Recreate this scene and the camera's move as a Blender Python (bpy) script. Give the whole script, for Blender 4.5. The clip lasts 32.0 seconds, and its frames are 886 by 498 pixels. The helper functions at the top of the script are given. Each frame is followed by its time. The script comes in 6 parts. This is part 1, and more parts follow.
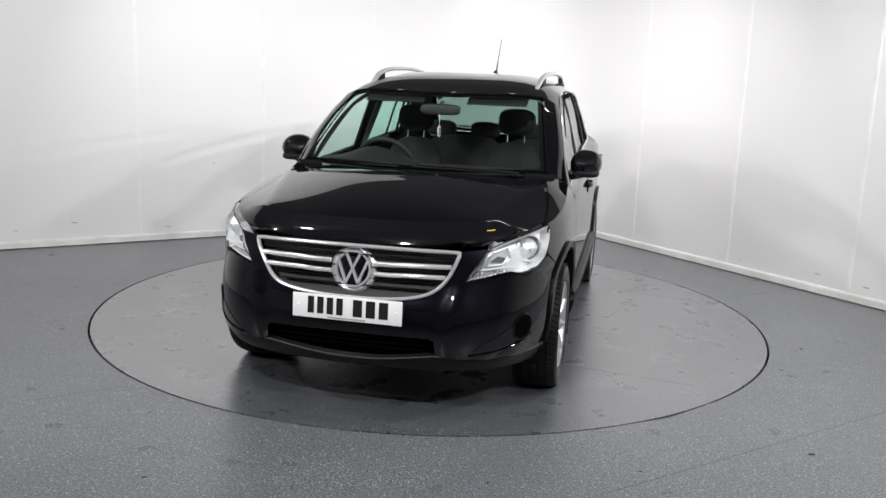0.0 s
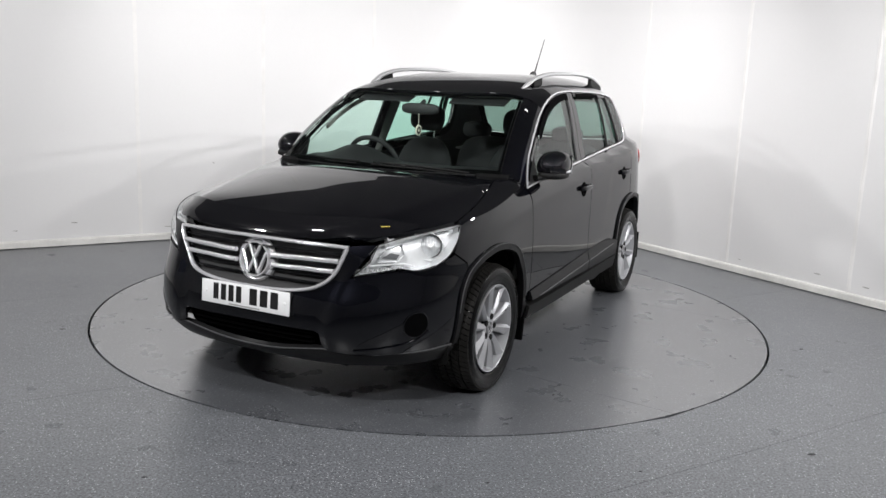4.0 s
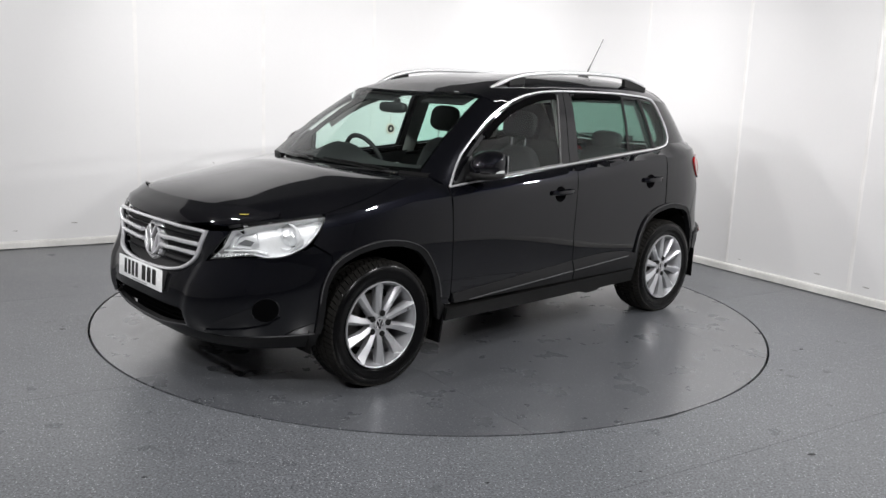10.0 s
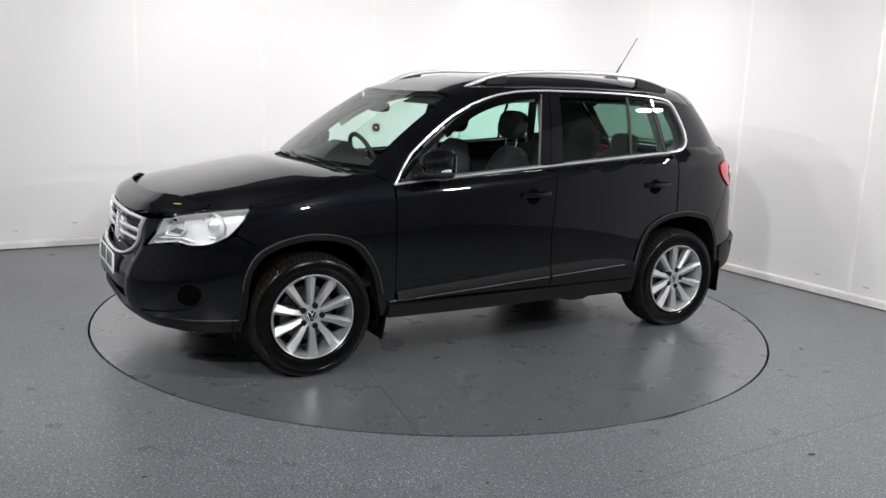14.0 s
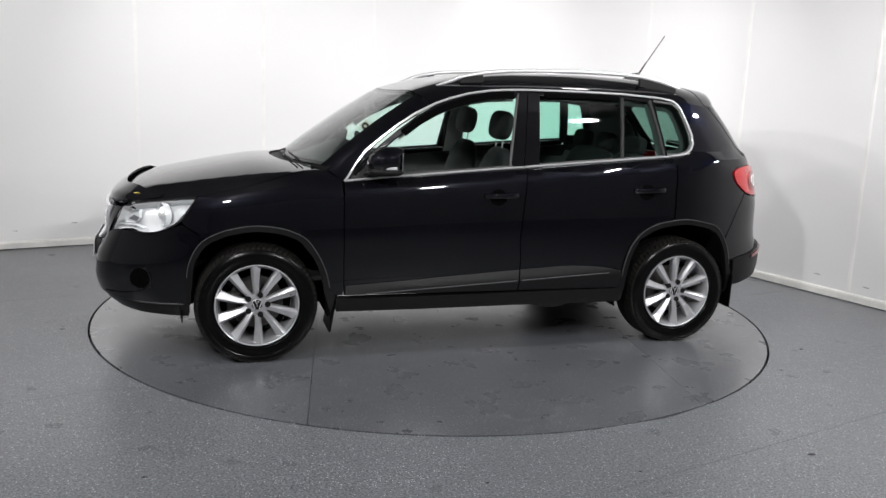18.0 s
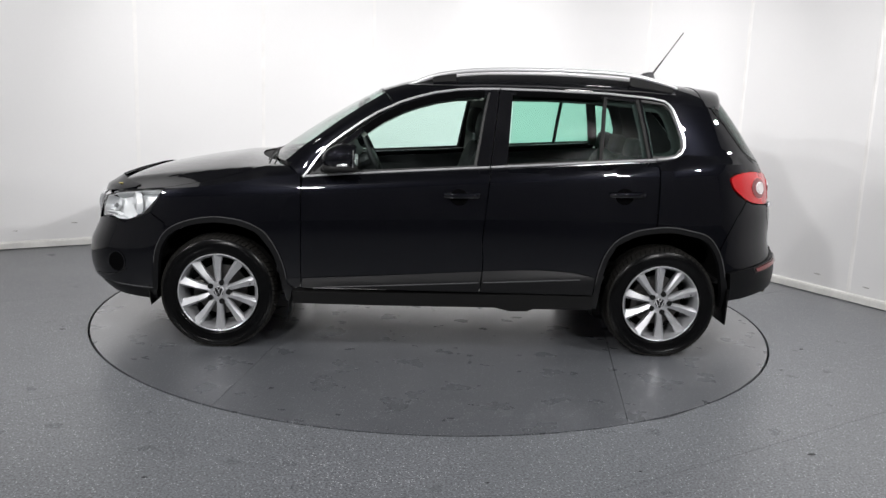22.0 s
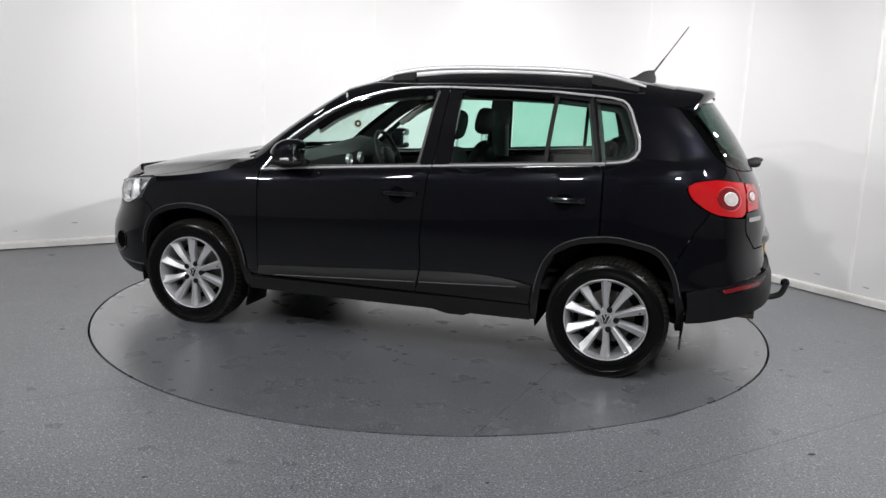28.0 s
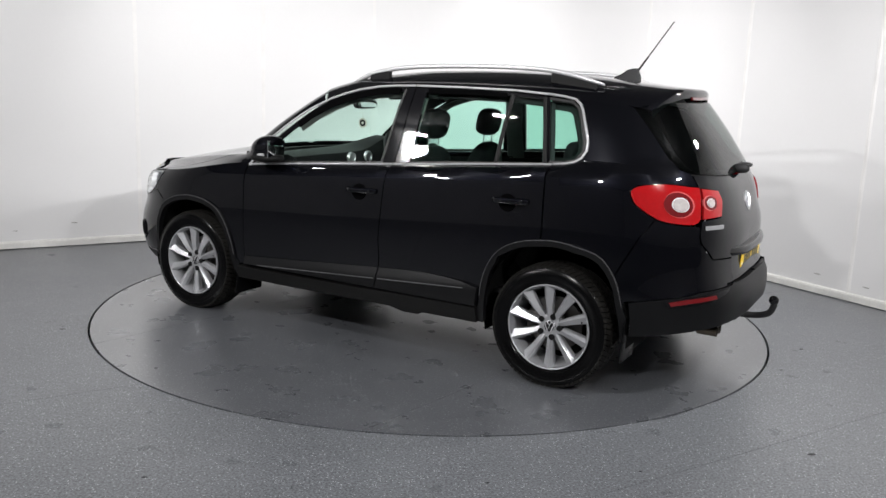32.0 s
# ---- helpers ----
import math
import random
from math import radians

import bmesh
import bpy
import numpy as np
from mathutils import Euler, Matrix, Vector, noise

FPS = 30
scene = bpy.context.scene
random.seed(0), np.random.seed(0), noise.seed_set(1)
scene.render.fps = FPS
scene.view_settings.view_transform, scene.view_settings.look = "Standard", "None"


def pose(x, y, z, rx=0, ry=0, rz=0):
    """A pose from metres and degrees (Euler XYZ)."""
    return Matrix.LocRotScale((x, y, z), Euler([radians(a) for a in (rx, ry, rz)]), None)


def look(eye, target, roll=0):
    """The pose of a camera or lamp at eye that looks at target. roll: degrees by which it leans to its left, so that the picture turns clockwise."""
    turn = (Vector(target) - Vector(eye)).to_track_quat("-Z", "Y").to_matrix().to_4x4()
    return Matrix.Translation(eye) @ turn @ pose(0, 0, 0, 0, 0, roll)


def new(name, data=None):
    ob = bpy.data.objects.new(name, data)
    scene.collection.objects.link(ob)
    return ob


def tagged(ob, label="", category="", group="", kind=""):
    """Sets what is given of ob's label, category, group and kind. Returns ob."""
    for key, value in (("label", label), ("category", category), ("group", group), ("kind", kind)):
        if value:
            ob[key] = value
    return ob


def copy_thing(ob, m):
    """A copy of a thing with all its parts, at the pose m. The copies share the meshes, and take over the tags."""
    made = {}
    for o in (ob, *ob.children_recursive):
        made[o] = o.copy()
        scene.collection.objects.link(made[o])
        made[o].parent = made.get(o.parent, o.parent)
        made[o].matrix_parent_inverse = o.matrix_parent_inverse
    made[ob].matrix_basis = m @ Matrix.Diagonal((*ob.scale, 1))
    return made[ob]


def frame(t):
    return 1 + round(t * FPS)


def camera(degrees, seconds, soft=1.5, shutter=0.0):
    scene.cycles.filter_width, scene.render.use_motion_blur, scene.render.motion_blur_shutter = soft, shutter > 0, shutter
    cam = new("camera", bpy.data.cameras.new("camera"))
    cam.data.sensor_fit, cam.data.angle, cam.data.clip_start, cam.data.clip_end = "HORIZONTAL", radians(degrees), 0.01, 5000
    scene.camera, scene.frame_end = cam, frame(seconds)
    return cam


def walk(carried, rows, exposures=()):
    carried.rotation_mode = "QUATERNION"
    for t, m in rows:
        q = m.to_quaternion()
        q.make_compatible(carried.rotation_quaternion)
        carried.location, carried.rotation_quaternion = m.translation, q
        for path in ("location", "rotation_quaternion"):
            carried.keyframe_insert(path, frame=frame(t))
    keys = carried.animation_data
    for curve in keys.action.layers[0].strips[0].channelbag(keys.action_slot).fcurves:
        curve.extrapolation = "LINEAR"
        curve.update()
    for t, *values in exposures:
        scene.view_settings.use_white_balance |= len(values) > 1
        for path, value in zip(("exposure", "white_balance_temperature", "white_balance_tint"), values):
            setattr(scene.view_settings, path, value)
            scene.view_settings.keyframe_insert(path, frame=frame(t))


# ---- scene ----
EYE = Vector((0.0, -5.832, 1.5545))
AIM = EYE + 5 * Vector((0.0112974, 0.981571, -0.190758))
cam = camera(55.42, 32.0)
walk(cam, [(0.0, look(EYE, AIM, 2.232)), (32.0, look(EYE, AIM, 2.232))])

# ---- light ----
scene.view_settings.exposure = 0.0
world = bpy.data.worlds.new("world")
world.use_nodes = True
world.node_tree.nodes["Background"].inputs[0].default_value = (0.6, 0.65, 0.7, 1)
world.node_tree.nodes["Background"].inputs[1].default_value = 0.02
scene.world = world
ROOM_H = 3.2
LAMP_POWER = 40.0

# place, aim, watts, spread of beam in degrees
FLOODS = [(-4.1, -2.9, 2.98, -0.4, 0.8, 0.0, 58, 160), (-1.2, -4.7, 2.98, 0.1, 0.3, 0.0, 66, 160), (2.1, -4.8, 2.98, 0.4, 0.3, 0.0, 66, 160), (2.95, -2.65, 2.98, 0.0, 0.9, 0.0, 54, 160), (3.45, -0.55, 2.62, 0.3, 0.6, 0.3, 25, 120),
          # unseen floods, added to brighten the corner wall behind the car
          (-2.3, 0.1, 2.98, 0.5, 3.4, 0.0, 19, 125), (-1.9, -2.4, 2.98, 0.6, 3.6, 0.0, 25, 140), (1.35, 0.3, 2.98, 0.85, 3.4, 0.0, 20, 125), (1.15, -0.1, 2.98, 0.85, 4.0, 0.45, 9, 80)]

# The room's own axes: ALONG runs up the first wall to the corner, DOWN runs from the corner along the second.
ALONG = Vector((0.8545, 0.5195, 0))
DOWN = Vector((0.5195, -0.8545, 0))
CORNER = Vector((1.045, 4.305, 0))
AXIS = Vector((0.020, -0.138, 0))      # the turning point, in the car's own space


def room(a, d, z=0.0):
    """A place in the room: a metres before the corner on the first wall's line, d metres down the second wall."""
    return CORNER - ALONG * a + DOWN * d + Vector((0, 0, z))


# ---- materials ----
def material(name, colour, rough=0.5, metal=0.0, spec=0.5, coat=0.0, grain=0.0, scale=40.0, bump=0.0, stain=0.0, stain_scale=3.0, sheen=0.0, emit=None, rough_var=0.0):
    m = bpy.data.materials.new(name)
    m.use_nodes = True
    nt = m.node_tree
    b = nt.nodes["Principled BSDF"]
    b.inputs["Base Color"].default_value = (*colour, 1)
    b.inputs["Roughness"].default_value = rough
    b.inputs["Metallic"].default_value = metal
    b.inputs["Specular IOR Level"].default_value = spec
    b.inputs["Coat Weight"].default_value = coat
    b.inputs["Coat Roughness"].default_value = 0.03
    if emit:
        b.inputs["Emission Color"].default_value = (*emit[:3], 1)
        b.inputs["Emission Strength"].default_value = emit[3]
    if grain or bump or stain or rough_var:
        tc = nt.nodes.new("ShaderNodeTexCoord")
        fine = nt.nodes.new("ShaderNodeTexNoise")
        fine.inputs["Scale"].default_value = scale
        fine.inputs["Detail"].default_value = 6
        nt.links.new(tc.outputs["Object"], fine.inputs["Vector"])
        wide = nt.nodes.new("ShaderNodeTexNoise")
        wide.inputs["Scale"].default_value = stain_scale
        wide.inputs["Detail"].default_value = 5
        nt.links.new(tc.outputs["Object"], wide.inputs["Vector"])
        if grain or stain:
            def ramp(node, amount):
                r = nt.nodes.new("ShaderNodeMapRange")
                r.inputs["From Min"].default_value, r.inputs["From Max"].default_value = 0.3, 0.7
                r.inputs["To Min"].default_value, r.inputs["To Max"].default_value = 1 - amount, 1 + amount
                nt.links.new(node.outputs["Fac"], r.inputs["Value"])
                return r
            mul = nt.nodes.new("ShaderNodeMath")
            mul.operation = "MULTIPLY"
            nt.links.new(ramp(fine, grain).outputs[0], mul.inputs[0])
            nt.links.new(ramp(wide, stain).outputs[0], mul.inputs[1])
            mix = nt.nodes.new("ShaderNodeVectorMath")
            mix.operation = "SCALE"
            mix.inputs[0].default_value = colour
            nt.links.new(mul.outputs[0], mix.inputs["Scale"])
            nt.links.new(mix.outputs[0], b.inputs["Base Color"])
        if rough_var:
            r = nt.nodes.new("ShaderNodeMapRange")
            r.inputs["From Min"].default_value, r.inputs["From Max"].default_value = 0.3, 0.7
            r.inputs["To Min"].default_value, r.inputs["To Max"].default_value = rough - rough_var, rough + rough_var
            nt.links.new(wide.outputs["Fac"], r.inputs["Value"])
            nt.links.new(r.outputs[0], b.inputs["Roughness"])
        if bump:
            bp = nt.nodes.new("ShaderNodeBump")
            bp.inputs["Strength"].default_value = bump
            bp.inputs["Distance"].default_value = 0.002
            nt.links.new(fine.outputs["Fac"], bp.inputs["Height"])
            nt.links.new(bp.outputs[0], b.inputs["Normal"])
    return m


def glass(name, tint, gloss_rough=0.0, ior=1.5):
    m = bpy.data.materials.new(name)
    m.use_nodes = True
    nt = m.node_tree
    nt.nodes.clear()
    out = nt.nodes.new("ShaderNodeOutputMaterial")
    mix = nt.nodes.new("ShaderNodeMixShader")
    clear = nt.nodes.new("ShaderNodeBsdfTransparent")
    clear.inputs[0].default_value = (*tint, 1)
    gloss = nt.nodes.new("ShaderNodeBsdfGlossy")
    gloss.inputs["Roughness"].default_value = gloss_rough
    face = nt.nodes.new("ShaderNodeLayerWeight")
    face.inputs[0].default_value = 0.5
    rise = nt.nodes.new("ShaderNodeMath")
    rise.operation = "POWER"
    rise.inputs[1].default_value = 5
    fres = nt.nodes.new("ShaderNodeMath")
    fres.operation = "MULTIPLY_ADD"
    low = ((ior - 1) / (ior + 1)) ** 2
    fres.inputs[1].default_value, fres.inputs[2].default_value = 1 - low, low
    nt.links.new(face.outputs["Facing"], rise.inputs[0])
    nt.links.new(rise.outputs[0], fres.inputs[0])
    nt.links.new(fres.outputs[0], mix.inputs[0])
    nt.links.new(clear.outputs[0], mix.inputs[1])
    nt.links.new(gloss.outputs[0], mix.inputs[2])
    nt.links.new(mix.outputs[0], out.inputs[0])
    return m


def flooring(name, colour, coat, fleck_mix, swell_mix, gloss, coat_ior):
    """Sheet safety flooring: grey vinyl with pale and dark flecks and a dull sheen."""
    m = material(name, colour, rough=0.40, spec=0.5, coat=coat)
    m.node_tree.nodes["Principled BSDF"].inputs["Coat Roughness"].default_value = 0.19
    m.node_tree.nodes["Principled BSDF"].inputs["Coat IOR"].default_value = coat_ior
    nt = m.node_tree
    b = nt.nodes["Principled BSDF"]
    tc = nt.nodes.new("ShaderNodeTexCoord")

    def noise_of(scale, detail, lo, hi, a, c):
        n = nt.nodes.new("ShaderNodeTexNoise")
        n.inputs["Scale"].default_value, n.inputs["Detail"].default_value = scale, detail
        nt.links.new(tc.outputs["Object"], n.inputs["Vector"])
        r = nt.nodes.new("ShaderNodeMapRange")
        for k, v in zip(("From Min", "From Max", "To Min", "To Max"), (lo, hi, a, c)):
            r.inputs[k].default_value = v
        nt.links.new(n.outputs["Fac"], r.inputs["Value"])
        return n, r

    def times(p, q):
        t = nt.nodes.new("ShaderNodeMath")
        t.operation = "MULTIPLY"
        nt.links.new(p.outputs[0], t.inputs[0])
        nt.links.new(q.outputs[0], t.inputs[1])
        return t
    fine, grain = noise_of(100, 2, 0.3, 0.7, 0.35, 1.65)
    _, wear = noise_of(1.3, 6, 0.3, 0.7, 0.95, 1.05)
    _, cloud = noise_of(9, 5, 0.3, 0.7, 0.95, 1.05)
    shade = times(times(grain, wear), cloud)
    col = nt.nodes.new("ShaderNodeVectorMath")
    col.operation = "SCALE"
    col.inputs[0].default_value = colour
    nt.links.new(shade.outputs[0], col.inputs["Scale"])
    cell = nt.nodes.new("ShaderNodeTexVoronoi")
    cell.inputs["Scale"].default_value = 80
    nt.links.new(tc.outputs["Object"], cell.inputs["Vector"])
    near = nt.nodes.new("ShaderNodeMath")
    near.operation = "LESS_THAN"
    near.inputs[1].default_value = 0.24
    nt.links.new(cell.outputs["Distance"], near.inputs[0])
    pick = nt.nodes.new("ShaderNodeSeparateColor")
    nt.links.new(cell.outputs["Color"], pick.inputs[0])
    rare = nt.nodes.new("ShaderNodeMath")
    rare.operation = "GREATER_THAN"
    rare.inputs[1].default_value = 0.50
    nt.links.new(pick.outputs[0], rare.inputs[0])
    fleck = times(near, rare)
    tone = nt.nodes.new("ShaderNodeMix")
    tone.data_type = "RGBA"
    tone.inputs[6].default_value = (0.50, 0.515, 0.535, 1)
    tone.inputs[7].default_value = (0.03, 0.033, 0.04, 1)
    dark = nt.nodes.new("ShaderNodeMath")
    dark.operation = "GREATER_THAN"
    dark.inputs[1].default_value = 0.68
    nt.links.new(pick.outputs[1], dark.inputs[0])
    nt.links.new(dark.outputs[0], tone.inputs[0])
    mix = nt.nodes.new("ShaderNodeMix")
    mix.data_type = "RGBA"
    soft = nt.nodes.new("ShaderNodeMath")
    soft.operation = "MULTIPLY"
    soft.inputs[1].default_value = fleck_mix
    nt.links.new(fleck.outputs[0], soft.inputs[0])
    nt.links.new(soft.outputs[0], mix.inputs[0])
    nt.links.new(col.outputs[0], mix.inputs[6])
    nt.links.new(tone.outputs[2], mix.inputs[7])
    nt.links.new(mix.outputs[2], b.inputs["Base Color"])
    _, smear = noise_of(4.5, 7, 0.3, 0.7, gloss - 0.03, gloss + 0.03)
    nt.links.new(smear.outputs[0], b.inputs["Coat Roughness"])
    _, rough = noise_of(0.9, 3, 0.25, 0.75, 0.36, 0.44)
    nt.links.new(rough.outputs[0], b.inputs["Roughness"])
    bp = nt.nodes.new("ShaderNodeBump")
    bp.inputs["Strength"].default_value, bp.inputs["Distance"].default_value = 0.3, 0.002
    nt.links.new(fine.outputs["Fac"], bp.inputs["Height"])
    swell, _ = noise_of(24, 3, 0, 1, 0, 1)
    bp2 = nt.nodes.new("ShaderNodeBump")
    bp2.inputs["Strength"].default_value, bp2.inputs["Distance"].default_value = swell_mix, 0.004
    nt.links.new(swell.outputs["Fac"], bp2.inputs["Height"])
    nt.links.new(bp2.outputs[0], bp.inputs["Normal"])
    nt.links.new(bp.outputs[0], b.inputs["Normal"])
    nt.links.new(bp2.outputs[0], b.inputs["Coat Normal"])
    return m


FLOOR = flooring("grey_fleck_vinyl", (0.132, 0.139, 0.150), 0.35, 0.9, 0.35, 0.30, 1.5)
DISC = flooring("worn_fleck_vinyl", (0.088, 0.093, 0.102), 1.0, 0.80, 0.20, 0.29, 2.1)
WALL = material("white_wall_panel", (0.79, 0.785, 0.785), 0.38, stain=0.012, stain_scale=1.1, grain=0.006, scale=60, rough_var=0.06)
TRIM = material("white_plastic_trim", (0.82, 0.81, 0.80), 0.35, stain=0.05, stain_scale=6)
SKIRT = material("scuffed_white_skirting", (0.76, 0.75, 0.72), 0.45, stain=0.10, stain_scale=5, grain=0.03, scale=50)
CEILING = material("dark_ceiling", (0.10, 0.10, 0.102), 0.8, grain=0.1)
BACKWALL = material("plain_white_wall", (0.74, 0.74, 0.745), 0.6, grain=0.03, stain=0.05)
SEAL = material("black_joint_seal", (0.012, 0.012, 0.012), 0.6)
PANEL_LIGHT = material("lit_diffuser", (0.9, 0.9, 0.9), 0.5, emit=(1.0, 0.985, 0.97, LAMP_POWER))
PAINT = material("black_metallic_paint", (0.0040, 0.0042, 0.0060), 0.33, metal=0.5, spec=0.0, coat=1.0)
PAINT.node_tree.nodes["Principled BSDF"].inputs["Specular Tint"].default_value = (0.15, 0.15, 0.18, 1)
PAINT.node_tree.nodes["Principled BSDF"].inputs["Coat Roughness"].default_value = 0.03
GLOSSBLACK = material("gloss_black_plastic", (0.005, 0.005, 0.006), 0.05, spec=0.5, grain=0.1)
CLAD = material("grained_dark_plastic", (0.0040, 0.0041, 0.0046), 0.40, spec=0.22, grain=0.12, scale=120, bump=0.15, stain=0.08)
MATTE = material("matte_black_plastic", (0.012, 0.012, 0.013), 0.6, grain=0.1, scale=60)
# Pale grey that paints the light caught along dark plastic edges.
LIT_EDGE = material("highlit_plastic_edge", (0.075, 0.075, 0.078), 0.35, grain=0.2, scale=60)
BOLT = material("black_wheel_bolt", (0.004, 0.004, 0.004), 0.55, spec=0.2)
# Almost no reflectance: recess shade put into the colour; also glass bands and deflectors.
VOID = material("shade_and_band_black", (0.0012, 0.0012, 0.0014), 0.8, spec=0.02)
UNDER = material("dark_underbody", (0.006, 0.006, 0.006), 0.9, spec=0.1, grain=0.2, stain=0.3)
RUBBER = material("tyre_rubber", (0.0020, 0.0020, 0.0022), 0.22, spec=0.14, grain=0.15, scale=30, stain=0.25, stain_scale=9)
TREAD = material("dusty_tyre_tread", (0.0075, 0.0070, 0.0062), 0.6, spec=0.15, grain=0.2, scale=30, stain=0.35, stain_scale=7)
SEALRUBBER = material("rubber_seal", (0.008, 0.008, 0.008), 0.5)
CHROME = material("satin_chrome", (0.80, 0.80, 0.82), 0.19, metal=0.66, spec=0.6, grain=0.02)
ALU = material("brushed_aluminium", (0.62, 0.62, 0.63), 0.34, metal=0.5, grain=0.03, scale=90)
ALLOY = material("silver_alloy_paint", (0.42, 0.425, 0.44), 0.36, metal=0.6, coat=0.15, grain=0.02, stain=0.04, stain_scale=14)
BRAKE = material("dull_brake_steel", (0.12, 0.115, 0.11), 0.5, metal=0.8, stain=0.3)
REFLECTOR = material("lamp_reflector", (0.80, 0.81, 0.82), 0.30, metal=0.55)
PALELENS = material("pale_lamp_window", (0.46, 0.43, 0.42), 0.2, coat=1.0, grain=0.12, scale=60)
REARGLASS = glass("dark_rear_glass", (0.22, 0.30, 0.27), 0.0, 1.5)
LAMPGREY = material("lamp_housing_silver", (0.76, 0.77, 0.78), 0.36, metal=0.2, grain=0.03)
CLEAR = glass("clear_lamp_lens", (0.97, 0.98, 0.98), 0.0, 1.38)
RED = material("red_lamp_lens", (0.34, 0.006, 0.008), 0.12, spec=0.5, coat=1.0, grain=0.06, scale=70)
DARKRED = material("dark_red_lens", (0.13, 0.008, 0.010), 0.14, coat=1.0)
PALERED = material("pale_red_lens", (0.55, 0.10, 0.10), 0.2, coat=1.0)
LAMPDARK = material("lamp_inner_grey", (0.16, 0.165, 0.17), 0.35, metal=0.4)
WINDOW = glass("green_tinted_glass", (0.80, 0.94, 0.89), 0.0, 1.5)
SCREENGLASS = glass("windscreen_glass", (0.80, 0.93, 0.875), 0.0, 1.5)
PRIVACY = glass("rear_tinted_glass", (0.56, 0.83, 0.73), 0.0, 1.5)
CABIN = material("dark_cabin_plastic", (0.013, 0.013, 0.014), 0.6, grain=0.1, bump=0.1, scale=80)
CLOTH = material("charcoal_seat_cloth", (0.009, 0.009, 0.010), 0.9, grain=0.25, scale=160, stain=0.1)
LINING = material("pale_grey_lining", (0.30, 0.295, 0.28), 0.85, grain=0.04, scale=120)
PLATE_W = material("white_reflective_plate", (0.78, 0.79, 0.79), 0.35, grain=0.02)
PLATE_Y = material("yellow_reflective_plate", (0.80, 0.56, 0.03), 0.35, grain=0.02)
INK = material("black_plate_ink", (0.008, 0.008, 0.008), 0.4)
PALEINK = material("grey_small_print", (0.30, 0.30, 0.30), 0.5)
STEEL = material("worn_exhaust_steel", (0.11, 0.09, 0.07), 0.38, metal=1.0, stain=0.3, stain_scale=14)
MIRROR = material("mirror_glass", (0.85, 0.86, 0.87), 0.02, metal=1.0)
YELLOW = material("yellow_sticker", (0.65, 0.52, 0.10), 0.5)
PALECARD = material("cream_card", (0.65, 0.62, 0.52), 0.6)
LITLENS = material("indicator_lens", (0.75, 0.76, 0.76), 0.15, metal=0.5, coat=1.0)


# ---- building helpers ----
def empty(name, label, category, group="", kind=""):
    return tagged(new(name), label, category, group, kind)


def mesh_of(bm, mat, name, smooth=True, angle=35):
    me = bpy.data.meshes.new(name)
    bm.to_mesh(me)
    bm.free()
    if mat:
        me.materials.append(mat)
    for p in me.polygons:
        p.use_smooth = smooth
    if smooth:
        me.set_sharp_from_angle(angle=radians(angle))
    return me


def part(name, bm, mat, parent, label="", smooth=True, angle=35, m=None):
    ob = new(name, mesh_of(bm, mat, name, smooth, angle))
    ob.parent = parent
    if m is not None:
        ob.matrix_local = m
    if label:
        tagged(ob, label)
    return ob


def flipped(me, name):
    """The mirror image of a mesh across the car's middle plane."""
    bm = bmesh.new()
    bm.from_mesh(me)
    for v in bm.verts:
        v.co.y = -v.co.y
    bmesh.ops.reverse_faces(bm, faces=bm.faces[:])
    out = bpy.data.meshes.new(name)
    bm.to_mesh(out)
    bm.free()
    for mt in me.materials:
        out.materials.append(mt)
    return out


def both(name, bm, mat, parent, label="", smooth=True, angle=35):
    """A part and its mirror image: returns the left and the right one."""
    a = part(name, bm, mat, parent, label, smooth, angle)
    b = new(name, flipped(a.data, name))
    b.parent = parent
    if label:
        tagged(b, label)
    return a, b


def box(bm, lo, hi, m=None, bevel=0.0):
    vs = [bm.verts.new((x, y, z)) for x in (lo[0], hi[0]) for y in (lo[1], hi[1]) for z in (lo[2], hi[2])]
    fs = [bm.faces.new([vs[i] for i in q]) for q in ((0, 1, 3, 2), (4, 6, 7, 5), (0, 4, 5, 1), (2, 3, 7, 6), (0, 2, 6, 4), (1, 5, 7, 3))]
    if bevel:
        es = list({e for f in fs for e in f.edges})
        r = bmesh.ops.bevel(bm, geom=es, offset=bevel, segments=2, affect="EDGES", profile=0.5)
        vs = list({v for f in r["faces"] for v in f.verts} | {v for v in vs if v.is_valid})
    if m is not None:
        bmesh.ops.transform(bm, matrix=m, verts=[v for v in vs if v.is_valid])
    return bm


def lathe(bm, profile, n=48, centre=(0, 0, 0), axis="y", arc=(0, 360), close=False):
    """Spin (offset along the axis, radius) points round an axis."""
    cx, cy, cz = centre
    full = abs(arc[1] - arc[0]) >= 360
    rings = []
    for k in range(n if full else n + 1):
        a = radians(arc[0] + (arc[1] - arc[0]) * k / n)
        ring = []
        for o, r in profile:
            c, s = r * math.cos(a), r * math.sin(a)
            ring.append(bm.verts.new({"y": (cx + c, cy + o, cz + s), "x": (cx + o, cy + c, cz + s), "z": (cx + c, cy + s, cz + o)}[axis]))
        rings.append(ring)
    m = len(profile)
    for k in range(n):
        p, q = rings[k], rings[(k + 1) % len(rings)]
        for i in range(m if close else m - 1):
            j = (i + 1) % m
            bm.faces.new((p[i], p[j], q[j], q[i]))
    bmesh.ops.recalc_face_normals(bm, faces=bm.faces[:])
    return bm


